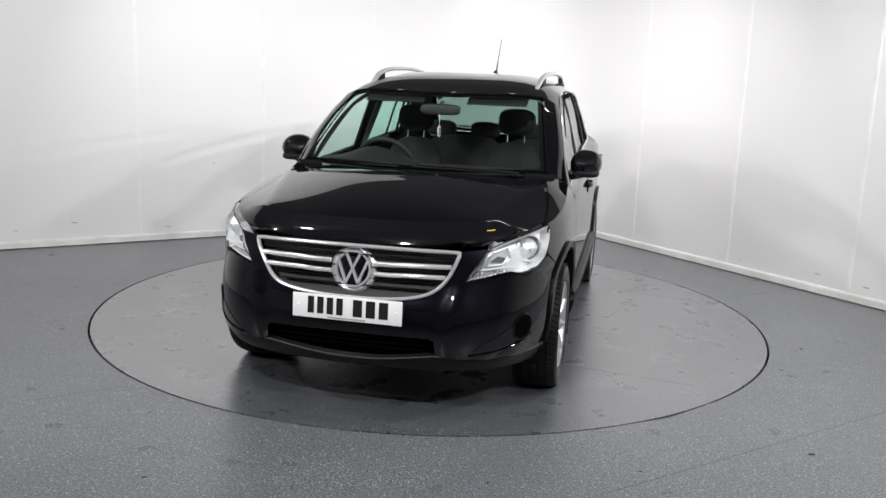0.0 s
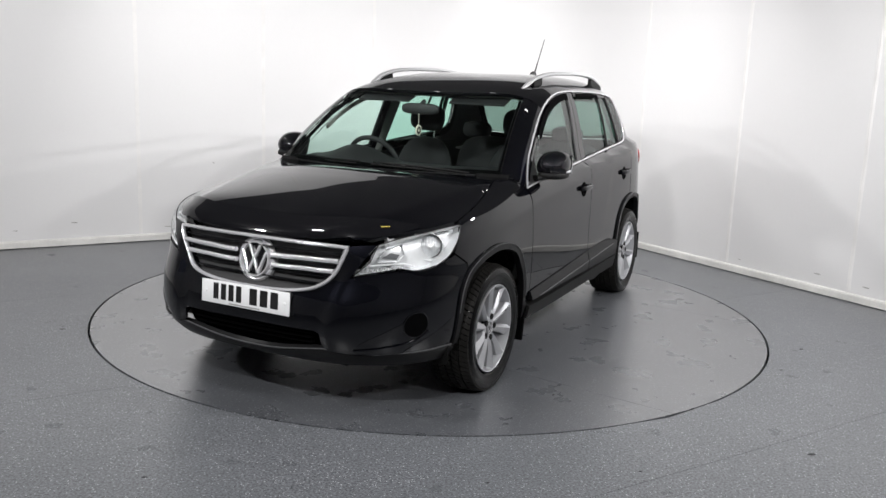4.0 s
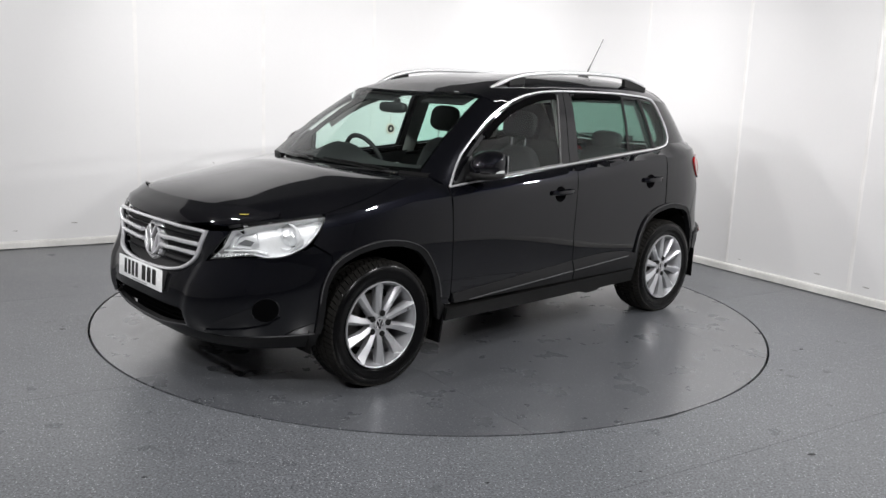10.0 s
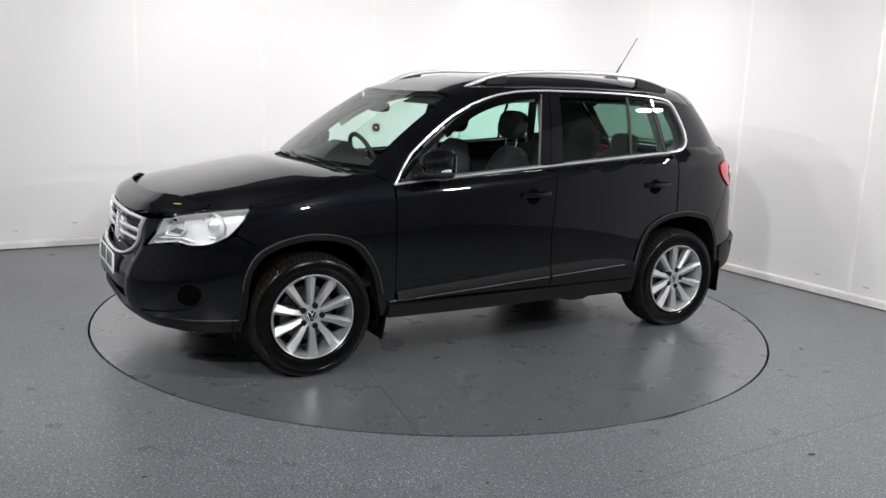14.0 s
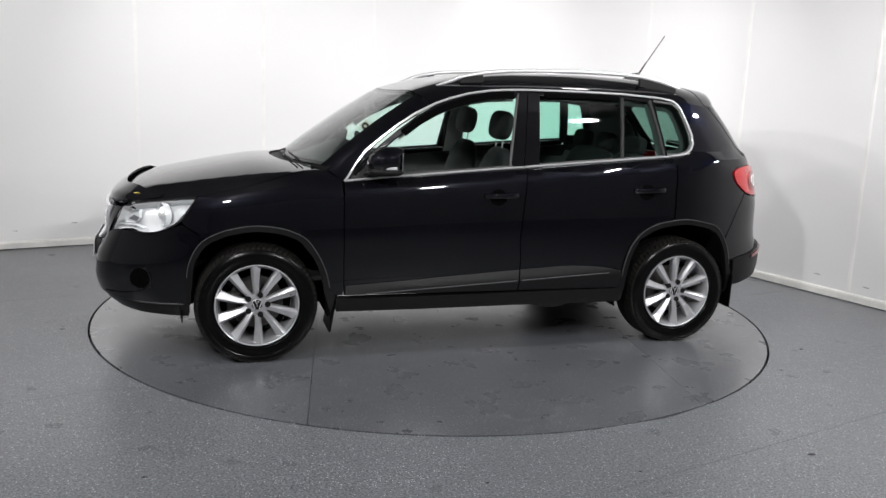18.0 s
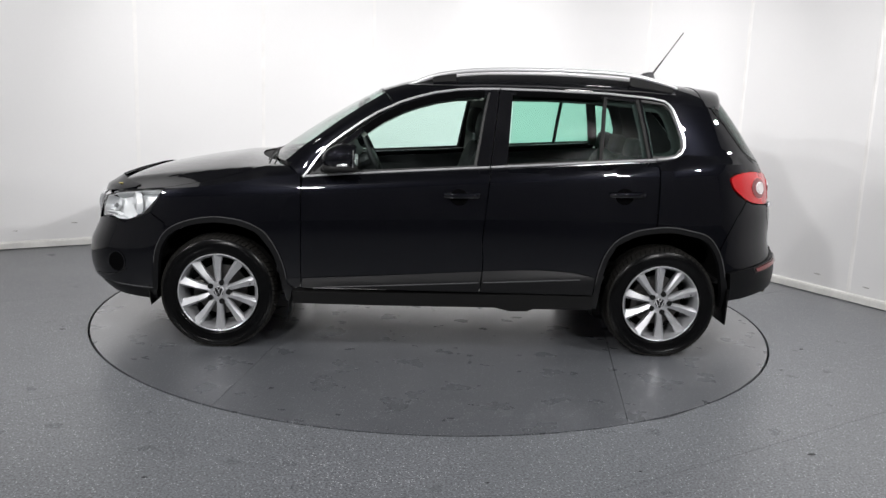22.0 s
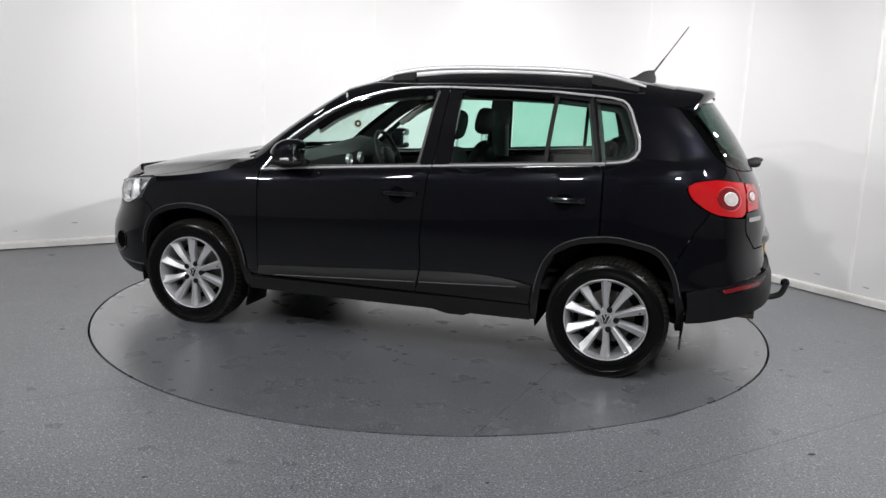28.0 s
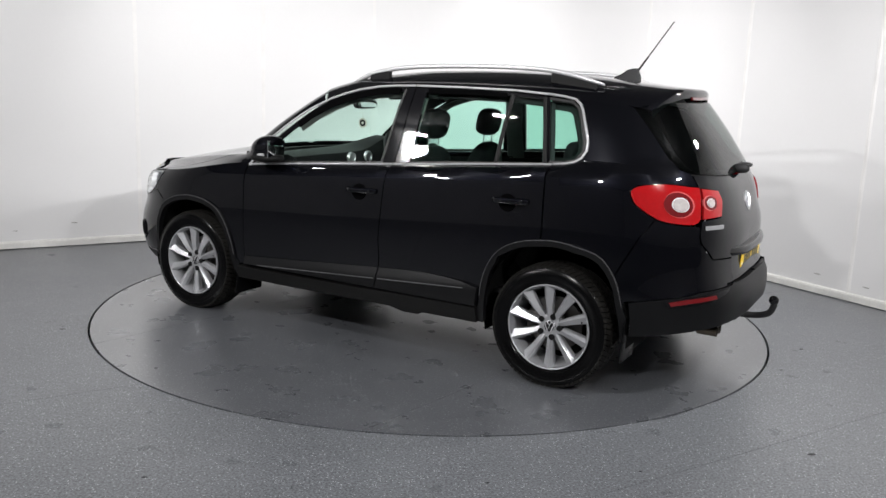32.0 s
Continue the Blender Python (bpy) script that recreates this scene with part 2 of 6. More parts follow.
def sweep(bm, path, w, h, out=None, n=8, power=2.0, closed=False, caps=True):
    """A rounded bar along a path: w wide along `out`, h across. out: a vector, or one for each point; w, h: numbers or lists."""
    pts = [Vector(p) for p in path]
    k = len(pts)
    rings = []
    for i, p in enumerate(pts):
        a, b = (pts[i - 1], pts[(i + 1) % k]) if closed else (pts[max(i - 1, 0)], pts[min(i + 1, k - 1)])
        t = (b - a).normalized()
        o = Vector(out[i]) if isinstance(out, list) else Vector(out if out is not None else (0, 0, 1))
        u = (o - t * o.dot(t)).normalized()
        v = t.cross(u)
        ww = w[i] if isinstance(w, list) else w
        hh = h[i] if isinstance(h, list) else h
        ring = []
        for j in range(n):
            q = 2 * math.pi * (j + 0.5) / n
            c, s = math.cos(q), math.sin(q)
            c, s = math.copysign(abs(c) ** (2 / power), c), math.copysign(abs(s) ** (2 / power), s)
            ring.append(bm.verts.new(p + u * (c * ww / 2) + v * (s * hh / 2)))
        rings.append(ring)
    for i in range(k if closed else k - 1):
        p, q = rings[i], rings[(i + 1) % k]
        for j in range(n):
            bm.faces.new((p[j], p[(j + 1) % n], q[(j + 1) % n], q[j]))
    if caps and not closed:
        bm.faces.new(rings[0][::-1])
        bm.faces.new(rings[-1])
    bmesh.ops.recalc_face_normals(bm, faces=bm.faces[:])
    return bm


def spline(pts, n=6, closed=False):
    """Catmull-Rom points through a few knots."""
    p = [Vector(q) for q in pts]
    k = len(p)
    out = []
    for i in range(k if closed else k - 1):
        a, b, c, d = (p[(i - 1) % k] if closed else p[max(i - 1, 0)]), p[i], p[(i + 1) % k], (p[(i + 2) % k] if closed else p[min(i + 2, k - 1)])
        for j in range(n):
            t = j / n
            out.append(0.5 * ((2 * b) + (c - a) * t + (2 * a - 5 * b + 4 * c - d) * t * t + (3 * b - a - 3 * c + d) * t ** 3))
    if not closed:
        out.append(p[-1])
    return out


def patch(poly, chart, step=0.05, rim=0.014, lift=0.0, hub=(0, 0, 0.75), thick=0.0, bm=None):
    """A panel: a flat outline cut into a grid, laid on a curved surface by chart(u, v), with its edge turned in by rim."""
    own = bmesh.new()
    vs = [own.verts.new((p[0], p[1], 0)) for p in poly]
    own.faces.new(vs)
    lo = [min(p[i] for p in poly) for i in (0, 1)]
    hi = [max(p[i] for p in poly) for i in (0, 1)]
    for i in (0, 1):
        k = max(1, int((hi[i] - lo[i]) / step + 0.5))
        for j in range(1, k):
            co, no = [0, 0, 0], [0, 0, 0]
            co[i], no[i] = lo[i] + (hi[i] - lo[i]) * j / k + 1e-5, 1
            bmesh.ops.bisect_plane(own, geom=own.verts[:] + own.edges[:] + own.faces[:], dist=1e-5, plane_co=co, plane_no=no)
    for v in own.verts:
        v.co = Vector(chart(v.co.x, v.co.y))
    own.normal_update()
    turn = sum((f.calc_area() * f.normal.dot(f.calc_center_median() - Vector(hub)) for f in own.faces))
    if turn < 0:
        bmesh.ops.reverse_faces(own, faces=own.faces[:])
    own.normal_update()
    if lift:
        for v, n in [(v, v.normal.copy()) for v in own.verts]:
            v.co += n * lift
        own.normal_update()
    edge = [e for e in own.edges if e.is_boundary]
    normals = {v: v.normal.copy() for e in edge for v in e.verts}
    if rim or thick:
        r = bmesh.ops.extrude_edge_only(own, edges=edge)
        made = [g for g in r["geom"] if isinstance(g, bmesh.types.BMVert)]
        near = {}
        for v, n in normals.items():
            near[(round(v.co.x, 5), round(v.co.y, 5), round(v.co.z, 5))] = n
        for v in made:
            n = near.get((round(v.co.x, 5), round(v.co.y, 5), round(v.co.z, 5)))
            if n is not None:
                v.co -= n * (rim or thick)
        bmesh.ops.recalc_face_normals(own, faces=own.faces[:])
        if sum((f.calc_area() * f.normal.dot(f.calc_center_median() - Vector(hub)) for f in own.faces)) < 0:
            bmesh.ops.reverse_faces(own, faces=own.faces[:])
    if bm is None:
        return own
    me = bpy.data.meshes.new("tmp")
    own.to_mesh(me)
    own.free()
    bm.from_mesh(me)
    bpy.data.meshes.remove(me)
    return bm


# ---- the room ----
WALL_T = 0.02
SKIRT_H = 0.067
ARC_R = 1.30


def wall_path(a0, a1, first):
    return [room(a, 0) if first else room(0, a) for a in (a0, a1)]


def slab(points, z0, z1, thick, inward, bm=None):
    """An upright sheet along a line of floor points; thick goes away from the room."""
    bm = bm or bmesh.new()
    rows = []
    for p, n in zip(points, inward):
        q = Vector(p) - Vector(n) * thick
        rows.append([bm.verts.new((*p.xy, z0)), bm.verts.new((*p.xy, z1)), bm.verts.new((*q.xy, z1)), bm.verts.new((*q.xy, z0))])
    for r, s in zip(rows, rows[1:]):
        for i in range(4):
            bm.faces.new((r[i], r[(i + 1) % 4], s[(i + 1) % 4], s[i]))
    bm.faces.new(rows[0])
    bm.faces.new(rows[-1][::-1])
    bmesh.ops.recalc_face_normals(bm, faces=bm.faces[:])
    return bm


def structure(name, label, category="wall"):
    return tagged(new(name), label, category, kind="structure")


IN_FIRST, IN_SECOND = DOWN, -ALONG
ARC = []
for k in range(25):
    q = radians(90 * k / 24)
    c = room(ARC_R, ARC_R)
    n = (-IN_FIRST) * math.cos(q) + (-IN_SECOND) * math.sin(q)
    ARC.append((c + n * ARC_R, -n))

wall_first = structure("wall_west", "white-panelled studio wall with pale joint strips")
wall_second = structure("wall_east", "white-panelled studio wall with scuffed skirting")
wall_bend = structure("wall_corner", "seamless curved white corner of the studio wall")
A_JOINTS = [2.046 + 1.2 * k for k in range(8)]
D_JOINTS = [1.905 + 1.2 * k for k in range(9)]
for joints, first, owner in ((A_JOINTS, True, wall_first), (D_JOINTS, False, wall_second)):
    inward = IN_FIRST if first else IN_SECOND
    for a, b in zip(joints, joints[1:]):
        part("panel", slab(wall_path(a + 0.003, b - 0.003, first), SKIRT_H - 0.01, ROOM_H, WALL_T, [inward] * 2), WALL, owner, smooth=False)
    for a in joints[:-1]:
        pts = [p + inward * (0.003 if first else 0.002) for p in wall_path(a - 0.017, a + 0.017, first)]
        part("joint_strip", slab(pts, SKIRT_H + 0.005, ROOM_H, 0.012, [inward] * 2), TRIM, owner, smooth=False)
        pts = [p + inward * (0.005 if first else 0.0035) for p in wall_path(a - 0.005, a + 0.005, first)]
        part("joint_strip", slab(pts, SKIRT_H + 0.005, ROOM_H, 0.01, [inward] * 2), TRIM, owner, smooth=False)
bend_pts = [(room(A_JOINTS[0], 0), IN_FIRST)] + ARC + [(room(0, D_JOINTS[0]), IN_SECOND)]
part("panel", slab([p for p, _ in bend_pts], SKIRT_H - 0.01, ROOM_H, WALL_T, [n for _, n in bend_pts]), WALL, wall_bend, angle=20)

skirting = structure("baseboard", "low white skirting board, scuffed and dusty along its foot", "skirting")


def skirt(points):
    bm = bmesh.new()
    rows = []
    for p, n in points:
        prof = ((0.022, 0.008), (0.022, SKIRT_H - 0.012), (0.016, SKIRT_H), (0.0, SKIRT_H + 0.004), (-0.01, SKIRT_H + 0.004), (-0.01, 0.008))
        rows.append([bm.verts.new((*(p + n * o).xy, z)) for o, z in prof])
    for r, s in zip(rows, rows[1:]):
        for i in range(6):
            bm.faces.new((r[i], r[(i + 1) % 6], s[(i + 1) % 6], s[i]))
    bm.faces.new(rows[0])
    bm.faces.new(rows[-1][::-1])
    bmesh.ops.recalc_face_normals(bm, faces=bm.faces[:])
    return bm


part("skirting_board", skirt([(p, IN_FIRST) for p in wall_path(A_JOINTS[-1], A_JOINTS[0], True)]), SKIRT, skirting, angle=25)
part("skirting_board", skirt([(p, IN_SECOND) for p in wall_path(D_JOINTS[0], D_JOINTS[-1], False)]), SKIRT, skirting, angle=25)
part("skirting_board", skirt(bend_pts), SKIRT, skirting, angle=25)

# the unlit rest of the room, behind the camera
A_END, D_END = A_JOINTS[-1], D_JOINTS[-1]
back = structure("wall_south", "plain white wall at the unlit end")
part("wall_sheet", slab([room(-0.02, D_END), room(A_END + 0.2, D_END)], 0, ROOM_H, -0.15, [DOWN] * 2), BACKWALL, back, smooth=False)
back2 = structure("wall_north", "plain white wall closing the room")
part("wall_sheet", slab([room(A_END, -0.02), room(A_END, D_END)], 0, ROOM_H, -0.15, [-ALONG] * 2), BACKWALL, back2, smooth=False)


def flat(points, z, mat, name, label, category, thick=0.1):
    bm = bmesh.new()
    top = [bm.verts.new((*p.xy, z)) for p in points]
    low = [bm.verts.new((*p.xy, z - thick)) for p in points]
    bm.faces.new(top)
    bm.faces.new(low[::-1])
    for i in range(len(points)):
        bm.faces.new((top[i], low[i], low[(i + 1) % len(points)], top[(i + 1) % len(points)]))
    bmesh.ops.recalc_face_normals(bm, faces=bm.faces[:])
    return tagged(new(name, mesh_of(bm, mat, name, False)), label, category, kind="structure")


PLAN = [room(-0.05, -0.05), room(A_END + 0.2, -0.05), room(A_END + 0.2, D_END + 0.2), room(-0.05, D_END + 0.2)]
flat(PLAN, ROOM_H + 0.1, CEILING, "ceiling", "dark unlit ceiling between the light panels", "ceiling")

# floor: sheets two metres wide laid along the first wall, with a round hole for the turntable
DISC_R = 2.2494
floor = structure("floor", "speckled grey safety vinyl floor in welded sheets", "floor")


def floor_sheet(v0, v1):
    """A sheet between two lines parallel to the first wall, at d = v0 and v1, cut round the turntable."""
    ca, cd = -(Vector((0, 0, 0)) - CORNER).dot(ALONG), (Vector((0, 0, 0)) - CORNER).dot(DOWN)
    R = DISC_R + 0.014
    bm = bmesh.new()
    cuts = [v0 + (v1 - v0) * i / 40 for i in range(41)]
    for e0, e1 in zip(cuts, cuts[1:]):
        h0 = math.sqrt(max(0, R * R - (e0 - cd) ** 2))
        h1 = math.sqrt(max(0, R * R - (e1 - cd) ** 2))
        spans = [((-0.05, ca - h0), (-0.05, ca - h1)), ((ca + h0, A_END + 0.1), (ca + h1, A_END + 0.1))] if h0 or h1 else [((-0.05, A_END + 0.1),) * 2]
        for (p0, p1), (q0, q1) in spans:
            bm.faces.new([bm.verts.new(room(*q)) for q in ((p0, e0), (p1, e0), (q1, e1), (q0, e1))])
    bmesh.ops.remove_doubles(bm, verts=bm.verts[:], dist=1e-5)
    bmesh.ops.recalc_face_normals(bm, faces=bm.faces[:])
    if bm.faces[:][0].normal.z < 0:
        bmesh.ops.reverse_faces(bm, faces=bm.faces[:])
    r = bmesh.ops.extrude_face_region(bm, geom=bm.faces[:])
    bmesh.ops.translate(bm, verts=[g for g in r["geom"] if isinstance(g, bmesh.types.BMVert)], vec=(0, 0, -0.06))
    bmesh.ops.recalc_face_normals(bm, faces=bm.faces[:])
    return bm


SEAMS = [-0.03, 1.86, 3.86, 5.86, 7.86, 9.86, D_END + 0.1]
for v0, v1 in zip(SEAMS, SEAMS[1:]):
    part("floor_sheet", floor_sheet(v0 + 0.0012, v1 - 0.0012), FLOOR, floor, smooth=False)
bm = bmesh.new()
box(bm, (-12, -12, -0.35), (12, 12, -0.30))
part("pit_floor", bm, SEAL, floor, "black pit under the turntable", smooth=False)

# floodlights under the ceiling, aimed at the turntable; unseen ones added to brighten the corner
flood = None
for x, y, z, tx, ty, tz, watts, spread in FLOODS:
    m = look((x, y, z), (tx, ty, tz))
    if flood is None:
        flood = empty("floodlight", "small white LED floodlight, lit, under the ceiling", "light", "floodlights")
        bm = bmesh.new()
        box(bm, (-0.14, -0.055, 0.0), (0.14, 0.055, 0.05), bevel=0.01)
        part("housing", bm, MATTE, flood, "dark flat lamp housing")
        bm = bmesh.new()
        box(bm, (-0.115, -0.035, -0.004), (0.115, 0.035, 0.002))
        part("diffuser", bm, PANEL_LIGHT, flood, "glowing white diffuser", smooth=False)
        bm = bmesh.new()
        sweep(bm, [(-0.152, 0, 0.02), (-0.152, 0.02, 0.14), (-0.1, 0.235, 0.2), (0.1, 0.235, 0.2), (0.152, 0.02, 0.14), (0.152, 0, 0.02)], 0.025, 0.008, (0, 1, 0), 4, 4)
        part("bracket", bm, MATTE, flood, smooth=False)
        flood.matrix_basis = m
    else:
        copy_thing(flood, m)
    lamp = bpy.data.lights.new("flood_beam", "AREA")
    lamp.shape, lamp.size, lamp.size_y = "RECTANGLE", 0.22, 0.07
    lamp.energy, lamp.spread, lamp.color = watts, radians(spread), (0.995, 0.985, 0.99)
    new("flood_beam", lamp).matrix_world = m @ pose(0, 0, -0.012)

# ---- turntable ----
turntable = empty("turntable", "flush round turntable topped with speckled grey vinyl", "turntable")


def disc_sheet(x0, x1, gap=0.0012):
    bm = bmesh.new()
    n = 60
    lo, hi = max(x0 + gap, -DISC_R), min(x1 - gap, DISC_R)
    xs = [lo + (hi - lo) * i / n for i in range(n + 1)]
    if lo <= -DISC_R + 1e-6:
        xs = [-DISC_R + (hi + DISC_R) * (i / n) ** 2 for i in range(n + 1)]
    if hi >= DISC_R - 1e-6:
        xs = [DISC_R - (DISC_R - lo) * (1 - i / n) ** 2 for i in range(n + 1)]
    up = [bm.verts.new((x, math.sqrt(max(0, DISC_R ** 2 - x * x)), 0)) for x in xs]
    dn = [bm.verts.new((x, -math.sqrt(max(0, DISC_R ** 2 - x * x)), 0)) for x in xs]
    for i in range(n):
        bm.faces.new((dn[i], dn[i + 1], up[i + 1], up[i]))
    bmesh.ops.remove_doubles(bm, verts=bm.verts[:], dist=1e-6)
    r = bmesh.ops.extrude_face_region(bm, geom=bm.faces[:])
    bmesh.ops.translate(bm, verts=[g for g in r["geom"] if isinstance(g, bmesh.types.BMVert)], vec=(0, 0, -0.05))
    bmesh.ops.recalc_face_normals(bm, faces=bm.faces[:])
    return bm


SEAM_TURN = Matrix.Rotation(radians(-9.0), 4, "Z")
for x0, x1 in ((-9, -1.19), (-1.19, 0.80), (0.80, 9)):
    part("vinyl_sheet", disc_sheet(x0, x1), DISC, turntable, smooth=False, m=SEAM_TURN)
bm = bmesh.new()
lathe(bm, [(-0.055, DISC_R - 0.02), (-0.055, 0.02), (-0.12, 0.02), (-0.12, DISC_R - 0.02)], 96, axis="z", close=True)
part("deck", bm, UNDER, turntable, "dark steel deck under the vinyl")
bm = bmesh.new()
lathe(bm, [(-0.12, 0.4), (-0.30, 0.4), (-0.30, 0.02), (-0.12, 0.02)], 48, axis="z", close=True)
part("bearing", bm, UNDER, turntable, "dark bearing hub under the deck")


# ---- the car: x forward, y to its left, z up, the ground under the middle of the wheelbase at 0 ----
def curve(*pts):
    """A smooth function through knots (x, y)."""
    xs=[p[0] for p in pts];ys=[p[1] for p in pts];n=len(xs)
    d=[(ys[i+1]-ys[i])/(xs[i+1]-xs[i]) for i in range(n-1)]
    m=[d[0]]+[0 if d[i-1]*d[i]<=0 else 2*d[i-1]*d[i]/(d[i-1]+d[i]) for i in range(1,n-1)]+[d[-1]]
    def f(x):
        if x<=xs[0]: return ys[0]+m[0]*(x-xs[0])*0.0 if x<xs[0]-9 else ys[0]
        if x>=xs[-1]: return ys[-1]
        i=0
        while x>xs[i+1]: i+=1
        h=xs[i+1]-xs[i];t=(x-xs[i])/h
        return (ys[i]*(1+2*t)*(1-t)**2+h*m[i]*t*(1-t)**2+ys[i+1]*t*t*(3-2*t)+h*m[i+1]*t*t*(t-1))
    return f
# body barrel
NOSE, TAIL, NF, NR = 1.0, -1.0, 3.3, 3.4
nose=curve((.22,2.02),(.27,2.10),(.34,2.165),(.44,2.19),(.55,2.18),(.62,2.15),(.70,2.12),(.78,2.125),(.83,2.11),(.87,2.07),(.91,2.02),(.95,1.95),(1.0,1.85),(1.1,1.6))
tail=curve((.22,-2.04),(.30,-2.11),(.38,-2.155),(.47,-2.172),(.56,-2.165),(.60,-2.14),(.70,-2.12),(.85,-2.115),(.95,-2.085),(1.05,-2.06),(1.13,-2.02),(1.30,-1.92),(1.45,-1.81),(1.52,-1.755),(1.60,-1.69),(1.7,-1.58))
belt_w=curve((-2.2,.80),(-1.6,.80),(-1.0,.797),(-.26,.812),(.4,.829),(.82,.846),(1.2,.858),(1.6,.862),(2.2,.862))
roof_w=curve((-2.2,.63),(-1.4,.655),(-.6,.663),(0.,.668),(.4,.672),(1.,.68))
def belt(x): return 1.075-.075*x
def half_width(x,z):
    zb=belt(x)
    f=curve((.20,.80),(.25,.85),(.31,.878),(.40,.893),(.55,.902),(.70,.903),(zb-.17,.897),(zb-.075,.888),(zb-.03,.869),(zb,belt_w(x)),(zb+.06,belt_w(x)-.022),((zb+1.607)/2,(belt_w(x)-.022+roof_w(x))/2+.011),(1.547,roof_w(x)),(1.60,roof_w(x)-.03),(1.68,roof_w(x)-.12))
    return f(z)
def side(x,z):
    w=half_width(x,z)
    if x>NOSE:
        c=(x-NOSE)/(nose(z)-NOSE);return w*max(0.,1-c**NF)**(1/NF)
    if x<TAIL:
        c=(x-TAIL)/(tail(z)-TAIL);return w*max(0.,1-c**NR)**(1/NR)
    return w
def front(y,z):
    return NOSE+(nose(z)-NOSE)*max(0.,1-(abs(y)/half_width(1.7,z))**NF)**(1/NF)
def rear(y,z):
    return TAIL+(tail(z)-TAIL)*max(0.,1-(abs(y)/half_width(-1.8,z))**NR)**(1/NR)
# chrome line over the side windows (x -> z)
gutter=curve((-1.9,1.42),(-1.7,1.45),(-1.5,1.485),(-1.287,1.508),(-1.141,1.527),(-.93,1.54),(-.6,1.545),(-.3,1.544),(-.056,1.531),(.076,1.51),(.278,1.448),(.407,1.386),(.699,1.177),(.816,1.014))
roof_c=curve((-1.9,1.545),(-1.72,1.575),(-1.55,1.60),(-1.38,1.622),(-1.1,1.645),(-.7,1.655),(-.3,1.646),(0.,1.617),(.2,1.577),(.42,1.51))
def crown(x):
    """How square the roof is across: squarer towards its leading edge."""
    return 4.6+4.4*max(0.,min(1.,(x+.05)/.4))
def roof(x,u):
    """u from -1 to 1 between the gutters."""
    zg=gutter(x);yg=side(x,zg);zc=roof_c(x)
    return (x,u*yg,zc-(zc-zg)*abs(u)**crown(x))
hood_c=curve((.85,1.085),(1.05,1.083),(1.24,1.083),(1.42,1.060),(1.67,1.013),(1.83,.975),(1.95,.935),(2.05,.885),(2.12,.83))
hood_e=curve((.80,1.03),(.9,1.018),(1.05,.996),(1.3,.952),(1.45,.930),(1.6,.914),(1.65,.909),(1.9,.868),(2.05,.828),(2.12,.80))
fold_y=curve((.8,.80),(.9,.785),(1.1,.745),(1.3,.697),(1.5,.645),(1.7,.595),(1.9,.54),(2.05,.49),(2.12,.46))
fold_z=curve((.8,1.068),(.9,1.066),(1.1,1.046),(1.3,1.021),(1.5,.994),(1.7,.966),(1.85,.943),(1.95,.913),(2.05,.866),(2.12,.814))
def hood(x,y):
    """Crowned bonnet between two fold lines, falling away to the wings outside them."""
    ze=hood_e(x);yw=max(side(x,ze),.05);a=abs(y);yf=min(fold_y(x),yw*.93);zf=fold_z(x)
    if a<=yf: return hood_c(x)-(hood_c(x)-zf)*(a/yf)**2.4
    k=(a-yf)/(yw-yf)
    return zf-(zf-ze)*min(1.4,k)**0.8
def screen(u,v):
    """Windscreen, u from -1 (right) to 1, v from 0 (cowl) to 1 (header)."""
    x0=1.085-.145*u*u; x1=.42-.045*u*u
    z1=roof(x1,min(1,.612*abs(u)/side(x1,gutter(x1))))[2]-.002
    return (x0+(x1-x0)*v+.05*v*(1-v), u*(.728+(.612-.728)*v), 1.084+.004*u*u+(z1-1.084-.004*u*u)*v+.05*v*(1-v))


def contour_table(n, a, w):
    rows, s, last = [], 0.0, None
    for i in range(601):
        q = (math.pi / 2) * i / 600
        q = q - 0.0 if 0 < i < 600 else q
        c, k = max(0.0, math.cos(q)) ** (2 / n), max(0.0, math.sin(q)) ** (2 / n)
        if last:
            s += math.hypot((c - last[0]) * a, (k - last[1]) * w)
        last = (c, k)
        rows.append((s, c, k))
    return rows


F_TAB, R_TAB = contour_table(NF, 1.13, 0.89), contour_table(NR, 1.11, 0.87)
F_MAX, R_MAX = F_TAB[-1][0], R_TAB[-1][0]


def in_table(tab, s):
    lo, hi = 0, len(tab) - 1
    while hi - lo > 1:
        mid = (lo + hi) // 2
        if tab[mid][0] <= s:
            lo = mid
        else:
            hi = mid
    t = (s - tab[lo][0]) / max(1e-9, tab[hi][0] - tab[lo][0])
    return [tab[lo][i] + (tab[hi][i] - tab[lo][i]) * t for i in (1, 2)]


def F(s, z):
    """The skin of the body, s metres round from the middle of the nose, at height z."""
    k = abs(s)
    if k <= F_MAX:
        cx, cy = in_table(F_TAB, k)
        x = NOSE + (nose(z) - NOSE) * cx
    else:
        x, cy = NOSE - (k - F_MAX), 1.0
    return (x, math.copysign(half_width(x, z) * cy, s), z)


def R(s, z):
    """The same from the middle of the tail."""
    k = abs(s)
    if k <= R_MAX:
        cx, cy = in_table(R_TAB, k)
        x = TAIL + (tail(z) - TAIL) * cx
    else:
        x, cy = TAIL + (k - R_MAX), 1.0
    return (x, math.copysign(half_width(x, z) * cy, s), z)


def near_s(tab, cx, cy):
    return min(tab, key=lambda r: (r[1] - cx) ** 2 + (r[2] - cy) ** 2)[0]


def fx(x, z):
    """Side place (x, z) in the nose chart."""
    return (F_MAX + NOSE - x, z) if x <= NOSE else (near_s(F_TAB, (x - NOSE) / (nose(z) - NOSE), side(x, z) / half_width(x, z)), z)


